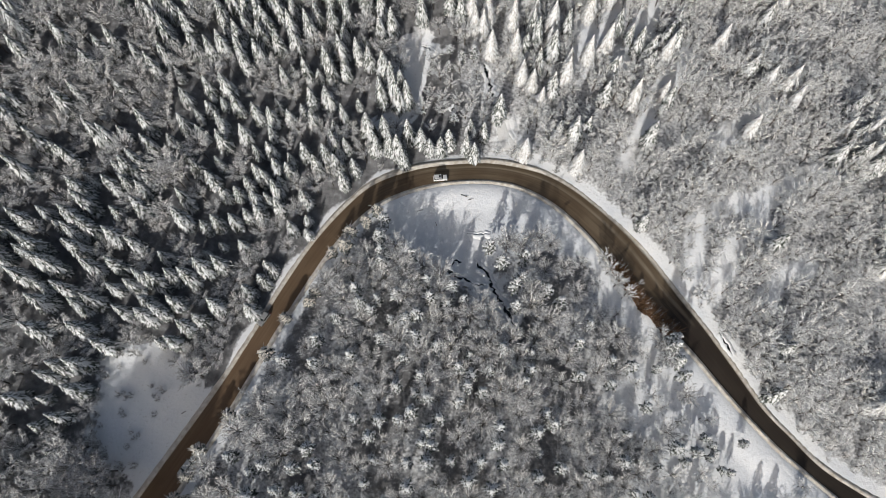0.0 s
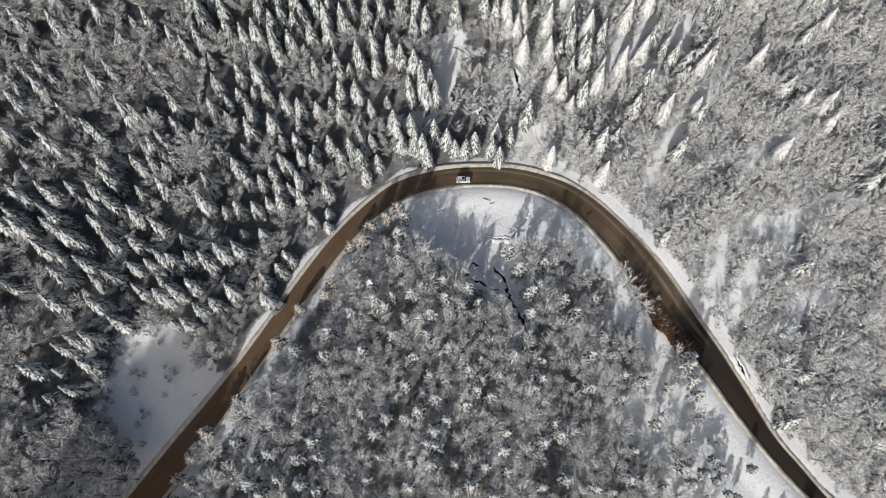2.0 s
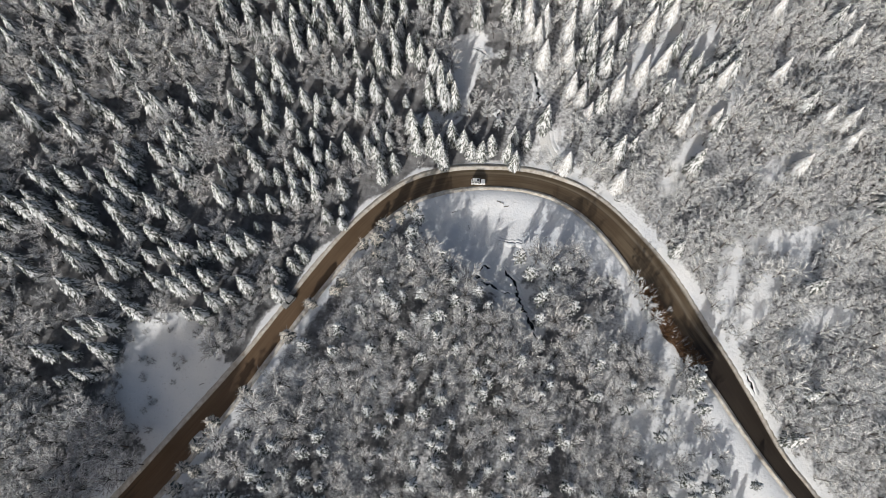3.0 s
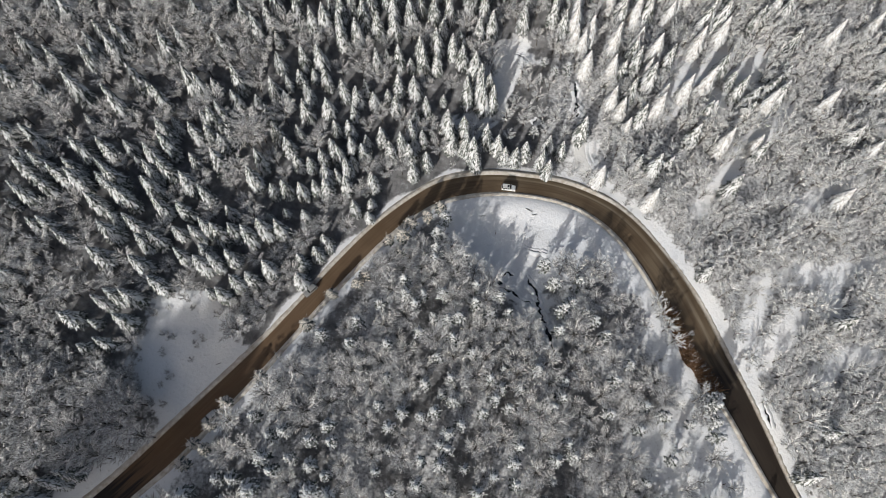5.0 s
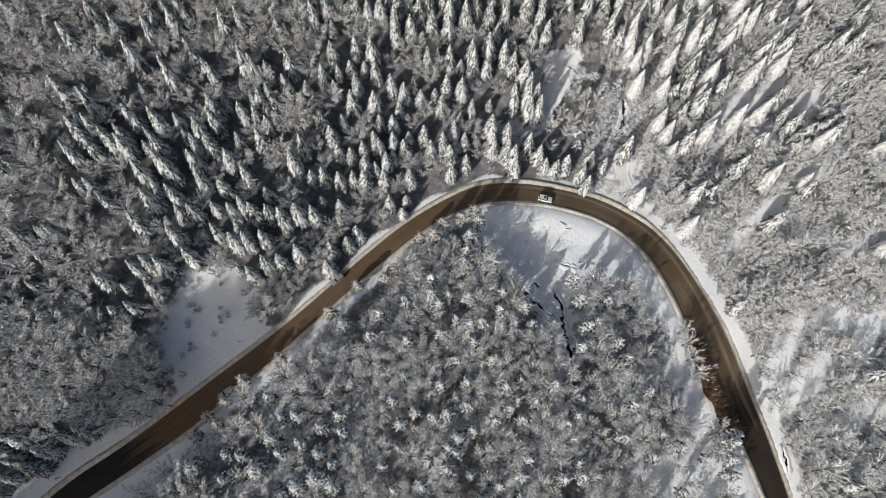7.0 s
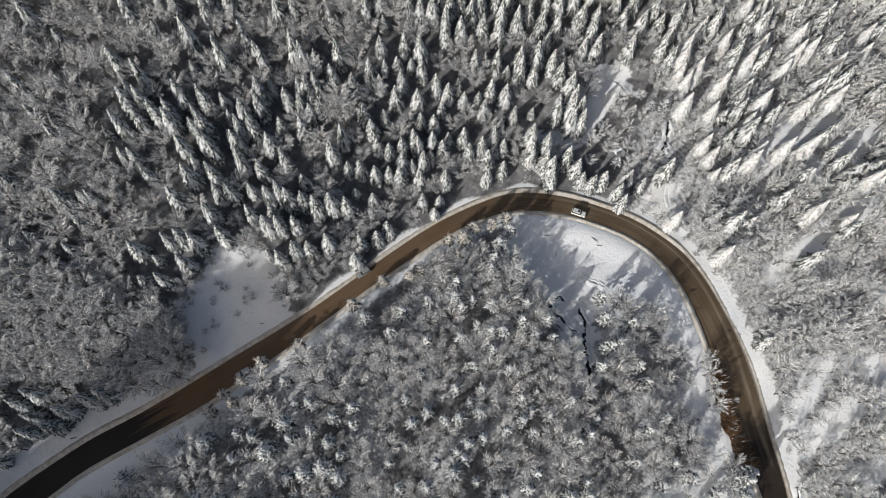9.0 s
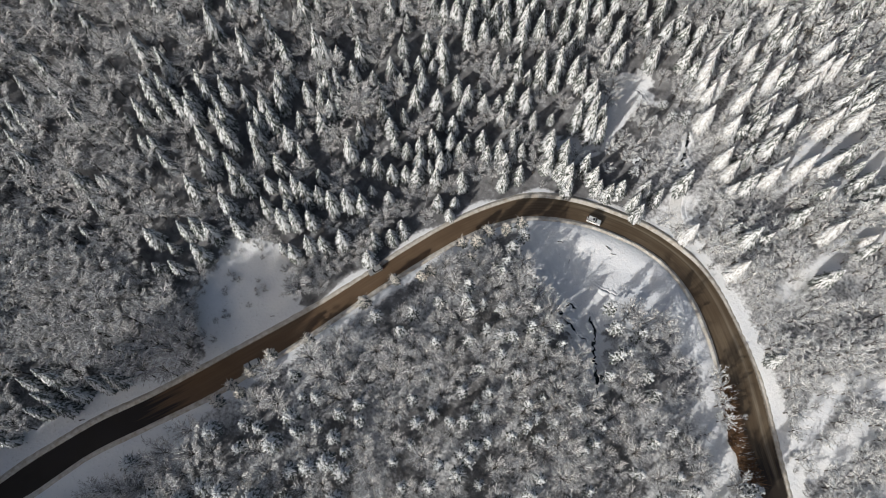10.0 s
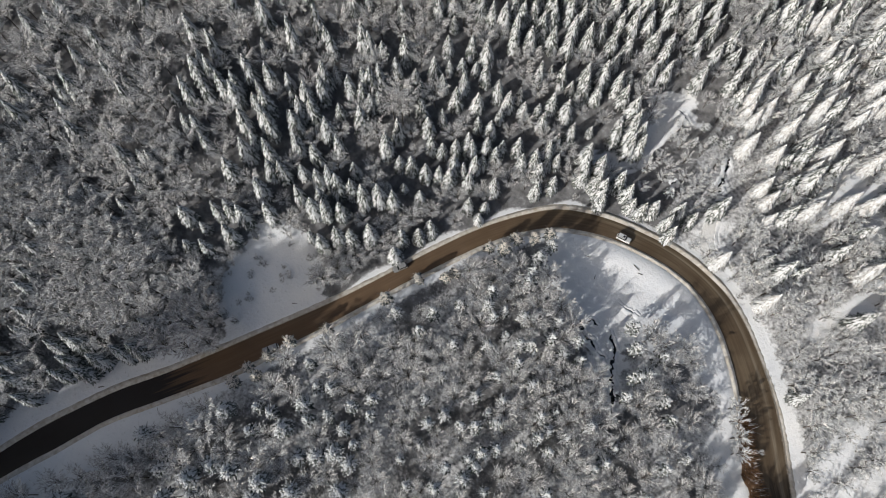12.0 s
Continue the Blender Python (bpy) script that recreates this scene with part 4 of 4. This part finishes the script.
for x, y, d, b, ts, rim in zip(sx, sy, D, blob, to_spruce, to_rim):
    r = rng.random()
    if d > 0 and -26 < x < 12 and 82 < y < 118 and (x > -8 or d < 8):
        kind, tall = ("pine", rng.normal(6.5, 1)) if r < 0.25 else (("thicket", rng.normal(5.5, 0.8)) if d > 7 or r < 0.5 else ("shrub", rng.normal(2.4, 0.4)))
    elif d > 0 and x < 4:            # hillside above the road: spruce with broad trees between
        share = 0.25 if ts < 7 else (0.28 if x < -104 or (x < -78 and y > 88) else (0.85 if -62 < x < -18 and y > 78 else (0.75 if b > -0.35 else 0.45)))
        if x < -78 and y < 6:
            kind, tall = ("spruce", rng.normal(13.5, 1.2)) if r < (0.35 if y < -12 else 0.15) else ("bare", rng.normal(12.5, 1.2))
        else:
            kind, tall = ("spruce", rng.normal(7.0 if ts < 7 else 10.6, 1.4)) if r < share else ("bare", rng.normal(7.0 if ts < 7 else 9.0, 1.3))
    elif d > 0:                     # sunny side: rime-covered low trees
        share = (0.45 if x < 30 else 0.30) if y > 100 and x < 66 else (0.16 if b > 0.35 else 0.02)
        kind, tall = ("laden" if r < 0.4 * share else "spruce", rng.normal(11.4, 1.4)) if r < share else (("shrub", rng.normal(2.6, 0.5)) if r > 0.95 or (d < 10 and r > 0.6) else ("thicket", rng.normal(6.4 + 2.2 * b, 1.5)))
    else:                           # inside of the bend: mixed young wood
        if x > 28 and -d < 17:
            kind, tall = ("thicket", rng.normal(3.8, 0.6)) if r > 0.15 else ("shrub", rng.normal(2.2, 0.4))
        elif x > 43 + 9 * b and r > 0.5:
            kind, tall = "thicket", rng.normal(5.0, 0.8)
        elif x < -28 and y < 12 and r < 0.30:
            kind, tall = "roundpine", rng.normal(10.0 if x > -45 else 12.5, 1.2)
        elif rim < 20 and x < 22 and -d > 15 and r < 0.30:
            kind, tall = ("pine", rng.normal(11.0, 1.5))
        elif r < 0.20:
            kind, tall = "pine", rng.normal(9.5, 1.6)
        else:
            kind, tall = "bare", rng.normal(6.5 if x > 43 + 9 * b else (11.5 if rim < 20 and x < 22 and -d > 15 else (8.0 if x > 22 or -d < 15 and x > -45 else (13.0 if x < -45 else 9.8))), 1.4)
    X.append(x), Y.append(y), TALL.append(max(1.3, tall)), KIND.append(kind)
X, Y, TALL, KIND = np.array(X), np.array(Y), np.array(TALL), np.array(KIND, object)
YAW = rng.uniform(0, 6.28, len(X))
near = np.abs(near_line(COARSE, X, Y)[0])
near[:N_FIXED] -= 200
for kind, name, label in (("spruce", "spruce_woods", "thick snow-laden spruce woods on the hillside"),
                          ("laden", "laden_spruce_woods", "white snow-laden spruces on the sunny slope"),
                          ("bare", "frosted_woods", "thick wood of leafless rime-covered trees"),
                          ("thicket", "thicket_woods", "thick low wood white with rime on the sunny slope"),
                          ("pine", "pine_woods", "thick young pine wood with snow caps"),
                          ("roundpine", "round_pine_wood", "broad round pines with lumpy snow"),
                          ("roadside", "roadside_wood", "young roadside pines"),
                          ("shrub", "frosted_brush", "frosted low brush on the snowy slope")):
    ids = np.nonzero(KIND == kind)[0]
    ids = ids[np.argsort(near[ids])]
    nvar = len(KINDS[kind]["make"])
    for i in ids[:290]:
        plant(kind, X[i], Y[i], TALL[i], YAW[i], i % nvar)
    rest = ids[290:]
    if len(rest):
        woods(name, kind, np.column_stack([X[rest], Y[rest], TALL[rest], YAW[rest], rest % nvar]), label)

ridge = []
for u in np.arange(-150, -54, 2.6):         # spruces added along the unseen crest, to fringe its shadow
    for row in range(2):
        v = float(crest(u)[0]) - 18.0 + 6.0 * row + rng.uniform(-1.5, 1.5)
        w = u + rng.uniform(-1.0, 1.0)
        c, n = -math.cos(SUN_AZ), -math.sin(SUN_AZ)
        ridge.append((w * n + v * c, -w * c + v * n, RIDGE_TREES * rng.uniform(0.7, 1.2), rng.uniform(0, 6.28), rng.integers(0, 5)))
woods("shade_ridge_woods", "spruce", np.array(ridge), "snowy spruces added on the crest of the unseen shading hill")

# ---------------------------------------------------------------- brush at the road edge and shrubs in the open snow
BRUSH = smooth_line([(45.2, 54.6), (48.2, 49.8), (51.5, 45.6), (55.0, 41.8), (59.0, 37.6)], 92)
for i, (x, y) in enumerate(BRUSH):
    back = rng.uniform(0.2, 2.2) * (0.5 + 0.5 * i / 92)
    plant("brush", x - 0.75 * back + rng.uniform(-0.3, 0.3), y - 0.65 * back + rng.uniform(-0.3, 0.3), rng.uniform(1.1, 1.9), 0.70 + rng.uniform(-0.5, 0.5), i % 3)
for i, (x, y) in enumerate([(-83.9, 20.8), (-82.9, 21.3), (-82.0, 20.3), (-81.0, 20.7), (-82.3, 15.9), (-82.9, 16.9), (-76.3, 23.1), (-74.3, 22.6), (-73.4, 21.8), (-74.6, 20.0), (-75.6, 20.8), (-75.3, 16.3),
                            (-79.7, 10.6), (-78.9, 11.4), (-80.4, 11.9), (-81.1, 8.6), (-78.1, 28.9), (-84.0, 27.5), (52.0, 50.4)]):
    plant("shrub", x, y, rng.uniform(0.8, 1.7), rng.uniform(0, 6.28), i % 2)

for k in range(0, len(EDGE_OUT), 3):      # low bushes along the outer strip of the straight and round the open snow
    x, y = EDGE_OUT[k] + SIDE[k] * rng.uniform(2.6, 6.5)
    if x > 34 and 0 < y < 78:
        plant("shrub", x, y, rng.uniform(0.9, 2.0), rng.uniform(0, 6.28), k % 2)
for (ax, ay), (bx, by) in zip(CLEARING, CLEARING[1:] + CLEARING[:1]):
    for k in range(7):
        f = rng.random()
        x, y = ax + (bx - ax) * f + rng.uniform(-2.2, 2.2), ay + (by - ay) * f + rng.uniform(-2.2, 2.2)
        if abs(near_line(COARSE, np.array([x]), np.array([y]))[0][0]) > 9.0:
            plant("shrub", x, y, rng.uniform(1.2, 2.8), rng.uniform(0, 6.28), k % 2)

# ---------------------------------------------------------------- side track
M_TRACK = snow_material("packed_track_snow", (0.56, 0.56, 0.555), (0.68, 0.68, 0.675), 0.06)


def side_track():
    """A packed track that leaves the outside of the bend, with a ploughed ridge on one side."""
    line = smooth_line([(22.3, 86.6), (18.9, 89.0), (16.2, 92.5), (14.8, 98.0), (13.8, 104.0)], 40)
    t = np.gradient(line, axis=0)
    t /= np.linalg.norm(t, axis=1)[:, None]
    nrm = np.column_stack([-t[:, 1], t[:, 0]])
    wide = np.linspace(2.2, 0.9, 40)[:, None]
    rows = [np.column_stack([line + nrm * wide * u, terrain(*(line + nrm * wide * u).T) + 0.07]) for u in (1, 0.5, 0, -0.5, -1)]
    faces = [(k * 40 + i, k * 40 + i + 1, (k + 1) * 40 + i + 1, (k + 1) * 40 + i) for k in range(4) for i in range(39)]
    tagged(mesh_object("side_track", np.vstack(rows), faces, M_TRACK, smooth=True), "packed grey snow track leaving the outside of the bend", "track", kind="structure")
    e = line - nrm * wide
    prof = [(0.1, 0.0), (-0.2, 0.2), (-0.5, 0.28), (-0.9, 0.12), (-1.4, -0.1)]
    rows = [np.column_stack([e + nrm * u, terrain(*(e + nrm * u).T) + h * np.linspace(1.0, 0.3, 40)]) for u, h in prof]
    tagged(mesh_object("snow_bank_track", np.vstack(rows), faces, M_GROUND, smooth=True), "clean snow ridge beside the packed track", "snow bank", kind="structure")


side_track()

# ---------------------------------------------------------------- streams
def band(points, width, n, seed, lift, wob):
    r = np.random.default_rng(seed)
    line = smooth_line(points, n)
    line[1:-1] += r.normal(0, 0.13, (n - 2, 2))
    t = np.gradient(line, axis=0)
    t /= np.linalg.norm(t, axis=1)[:, None]
    nrm = np.column_stack([-t[:, 1], t[:, 0]])
    taper = np.sin(np.linspace(0.12, math.pi - 0.12, n)) ** 0.4
    wl, wr = (width / 2 * taper * (1 + wob * r.normal(size=n)).clip(0.2, 2.2) for _ in range(2))
    a, b = line + nrm * wl[:, None], line - nrm * wr[:, None]
    z = terrain(*line.T) + lift
    return a, b, z, nrm


def stream(points, width, seed):
    """Open water in the snow, with soft raised snow lips on both sides."""
    n = max(8, int(np.linalg.norm(np.diff(np.array(points, float), axis=0), axis=1).sum() / 0.55))
    a, b, z, nrm = band(points, width, n, seed, 0.03, 0.75)
    v, f = ribbon(a, b, z, z)
    tagged(mesh_object("stream_water", v, f, M_WATER), "narrow dark open stream between snow lips", "stream", kind="structure")
    r = np.random.default_rng(seed + 50)
    for sign, e in ((1, a), (-1, b)):
        k = r.uniform(0.7, 1.3, n)
        rows = [(-0.10, 0.0), (0.06, 0.22), (0.35, 0.26), (0.8, 0.10), (1.2, -0.12)]
        vs = np.vstack([np.column_stack([e + nrm * sign * (u * k)[:, None], z + h * k]) for u, h in rows])
        fs = [(q * n + i, q * n + i + 1, (q + 1) * n + i + 1, (q + 1) * n + i) for q in range(len(rows) - 1) for i in range(n - 1)]
        tagged(mesh_object("snow_lip", vs, fs, M_GROUND, smooth=True), "soft snow lip along the stream", "snow bank", kind="structure")


for seed, (points, width) in enumerate([
        ([(-1.0, 54.9), (0.6, 53.4), (2.1, 52.2), (4.4, 51.6), (6.4, 50.4)], 1.0), ([(0.7, 54.3), (1.4, 56.9), (3.6, 56.2)], 1.0), ([(6.9, 50.3), (8.6, 50.0), (10.8, 49.4)], 0.4),
        ([(7.0, 56.9), (8.4, 54.7), (10.4, 53.6), (11.5, 50.1), (13.2, 46.7), (15.0, 43.4), (16.3, 41.4), (17.9, 37.3)], 0.95),
        ([(5.0, 64.2), (8.3, 63.9), (11.4, 64.0)], 0.25), ([(-8.6, 118.6), (-5.8, 117.8), (-3.4, 116.8)], 0.7),
        ([(10.2, 113.6), (11.3, 110.9), (12.1, 107.8), (12.7, 104.4)], 1.1), ([(1.8, 101.7), (0.8, 99.6)], 0.8), ([(72.6, 37.0), (73.7, 34.6), (74.4, 32.8), (75.0, 31.2)], 0.55)]):
    stream(points, width, seed)

# ---------------------------------------------------------------- cars
def slab(bm, corners, out, thick=0.025):
    """A pane through four corners, standing out by a little."""
    n = Vector(out).normalized() * thick
    lower = [bm.verts.new(Vector(c) - n * 0.5) for c in corners]
    upper = [bm.verts.new(Vector(c) + n) for c in corners]
    bm.faces.new(upper)
    bm.faces.new(lower[::-1])
    for i in range(4):
        j = (i + 1) % 4
        bm.faces.new((lower[i], lower[j], upper[j], upper[i]))
    bmesh.ops.recalc_face_normals(bm, faces=bm.faces)


def car(name, label, x, y, heading, paint, bonnet_paint, long, wide, high, rails):
    """A passenger car: shell, cabin with panes, bonnet, wheels, lamps and mirrors."""
    root = new(name)
    d, at = near_line(COARSE, [x], [y])
    level = float(bed_level(at)[0]) + 0.10
    root.matrix_basis = pose(x, y, level, 0, 0, heading)
    sill, waist = 0.28, high * 0.58
    bm = bmesh.new()
    box(bm, 0, 0, (sill + waist) / 2, long, wide, waist - sill, 0.10, (0.95, 0.93))
    part("body", bm, paint, root, smooth=False)
    c0, c1, t0, t1 = -long * 0.46, long * 0.20, -long * 0.40, long * 0.06      # cabin foot and roof, rear and front
    wb, wt, top = wide * 0.45, wide * 0.38, high
    bm = bmesh.new()
    foot = [bm.verts.new(p) for p in ((c0, -wb, waist - 0.03), (c1, -wb, waist - 0.03), (c1, wb, waist - 0.03), (c0, wb, waist - 0.03))]
    roof = [bm.verts.new(p) for p in ((t0, -wt, top), (t1, -wt, top), (t1, wt, top), (t0, wt, top))]
    bm.faces.new(foot[::-1]), bm.faces.new(roof)
    for i in range(4):
        j = (i + 1) % 4
        bm.faces.new((foot[i], foot[j], roof[j], roof[i]))
    bmesh.ops.bevel(bm, geom=list(bm.edges), offset=0.06, segments=2, affect="EDGES")
    cabin = part("cabin", bm, paint, root)

    def lerp(a, b, u):
        return Vector(a).lerp(Vector(b), u)

    def pane(nm, f0, f1, r0, r1, out):
        bm = bmesh.new()
        q = [lerp(f0, r0, 0.12), lerp(f1, r1, 0.12), lerp(f1, r1, 0.86), lerp(f0, r0, 0.86)]
        mid = sum(q, Vector()) / 4
        slab(bm, [mid + (p - mid) * 0.93 for p in q], out)
        part(nm, bm, M_GLASS, cabin, "dark tinted glass")

    pane("windscreen", (c1, -wb, waist), (c1, wb, waist), (t1, -wt, top), (t1, wt, top), (1, 0, 0.7))
    pane("rear_window", (c0, wb, waist), (c0, -wb, waist), (t0, wt, top), (t0, -wt, top), (-1, 0, 0.3))
    for sgn in (-1, 1):
        for u0, u1 in ((0.02, 0.30), (0.32, 0.62), (0.64, 0.97)):
            pane("side_window", lerp((c0, sgn * wb, waist), (c1, sgn * wb, waist), u0), lerp((c0, sgn * wb, waist), (c1, sgn * wb, waist), u1),
                 lerp((t0, sgn * wt, top), (t1, sgn * wt, top), u0), lerp((t0, sgn * wt, top), (t1, sgn * wt, top), u1), (0, sgn, 0.2))
        bm = bmesh.new()
        box(bm, c1 - 0.12, sgn * (wide / 2 + 0.06), waist + 0.07, 0.10, 0.18, 0.13, 0.03)
        part("mirror", bm, paint, root)
        for nm, px, mat in (("headlight", long / 2 - 0.06, M_LAMP), ("tail_light", -long / 2 + 0.05, M_TAIL)):
            bm = bmesh.new()
            box(bm, px, sgn * wide * 0.36, waist - 0.14, 0.10, 0.30, 0.14, 0.02)
            part(nm, bm, mat, root)
        if rails:
            bm = bmesh.new()
            box(bm, (t0 + t1) / 2, sgn * wt * 0.82, top + 0.05, (t1 - t0) * 0.92, 0.05, 0.05, 0.015)
            part("roof_rail", bm, M_TRIM, root, "black roof rail")
        for px in (-long * 0.30, long * 0.31):
            bm = bmesh.new()
            bmesh.ops.create_cone(bm, cap_ends=True, segments=18, radius1=0.33, radius2=0.33, depth=0.22, matrix=pose(px, sgn * (wide / 2 - 0.10), 0.33, 90, 0, 0))
            bmesh.ops.bevel(bm, geom=[e for e in bm.edges if len(e.link_faces) == 2 and any(len(f.verts) > 4 for f in e.link_faces)], offset=0.03, segments=2, affect="EDGES")
            wheel = part("wheel", bm, M_TYRE, root)
            bm = bmesh.new()
            bmesh.ops.create_cone(bm, cap_ends=True, segments=14, radius1=0.21, radius2=0.18, depth=0.05, matrix=pose(px, sgn * (wide / 2 + 0.02), 0.33, -90 * sgn, 0, 0))
            part("rim", bm, M_STEEL, wheel, "steel rim")
    bm = bmesh.new()
    box(bm, long * 0.335, 0, waist + 0.012, long * 0.24, wide * 0.78, 0.05, 0.02, (0.94, 0.94))
    part("bonnet", bm, bonnet_paint, root)
    if rails:
        bm = bmesh.new()
        box(bm, t0 * 0.2 + t1 * 0.8, 0, top + 0.012, 0.55, 0.62, 0.03, 0.01)
        part("sunroof", bm, M_GLASS, root, "dark glass sunroof")
    for px in (long / 2 - 0.02, -long / 2 + 0.02):
        bm = bmesh.new()
        box(bm, px, 0, sill + 0.16, 0.16, wide * 0.94, 0.24, 0.05)
        part("bumper", bm, M_TRIM, root)
    tagged(root, label, "car")


M_TAIL = plain_material("tail_lamp", (0.25, 0.02, 0.015), 0.25)
car("estate_car", "white estate car with roof rails on the muddy road", -2.4, 79.8, 4.0, M_WHITE, M_WHITE, 4.0, 1.7, 1.6, True)
car("hatchback_car", "silver-grey hatchback car with dark windows on the muddy road", -49.4, 40.6, 239.0, M_SILVER, M_SILVER, 4.2, 1.75, 1.48, False)
car("parked_car", "silver car parked at the road edge under snowy trees", -66.1, 3.6, 236.0, M_SILVER, M_SILVER, 4.4, 1.78, 1.5, False)

# ---------------------------------------------------------------- marker posts, fallen branches, stones
def marker_post(x, y):
    root = new("marker_post")
    root.matrix_basis = pose(x, y, height(x, y) - 0.1, 0, 0, random.uniform(0, 90))
    bm = bmesh.new()
    box(bm, 0, 0, 0.6, 0.14, 0.10, 1.2, 0.02, (0.85, 0.85))
    part("post", bm, M_TRIM, root)
    bm = bmesh.new()
    box(bm, 0, 0, 1.22, 0.20, 0.16, 0.10, 0.04, (0.7, 0.7))
    part("snow_cap", bm, M_SNOW, root, "small snow cap")
    tagged(root, "dark roadside marker post with a snow cap", "post", group="marker posts")


for px, py in ((-50.4, 51.2), (36.8, 80.6), (-108.9, -41.2), (72.0, 38.6)):
    marker_post(px, py)


def fallen_branch(x, y, long, yaw, thick):
    r = np.random.default_rng(int(abs(x) * 10 + abs(y)))
    bits = Bits()
    at = np.array((-long / 2, 0.0, 0.05))
    for k in range(5):
        to = at + np.array((long / 5, r.uniform(-0.12, 0.12) * long / 3, r.uniform(-0.02, 0.05)))
        bits.tube(at, to, thick * (1 - k * 0.14), thick * (1 - (k + 1) * 0.14), 5)
        if k in (1, 2, 3):
            bits.tube(to, to + np.array((long * 0.12, r.choice((-1, 1)) * long * 0.13, 0.08)), thick * 0.45, 0.015, 4)
        at = to
    v, f = bits.arrays()
    ob = new("fallen_branch", array_mesh("fallen_branch", v, f, [M_BARK]))
    ob.matrix_basis = pose(x, y, height(x, y) + 0.03, 0, 0, yaw)
    tagged(ob, "dark fallen branch lying on the snow", "branch", group="fallen branches")


for bx, by, bl, ba_, bt in ((-18.1, 94.6, 3.6, 9, 0.10), (-23.2, 85.5, 1.8, 75, 0.14), (-99.4, -29.7, 1.6, 40, 0.16), (-68.5, 17.0, 1.4, 35, 0.10), (4.4, 74.5, 2.2, -20, 0.14),
                            (6.2, 73.6, 1.4, 10, 0.12), (-8.0, 70.5, 1.6, 15, 0.08), (-3.5, 66.8, 1.2, 100, 0.08), (64.5, 15.5, 0.9, 30, 0.16)):
    fallen_branch(bx, by, bl, ba_, bt)
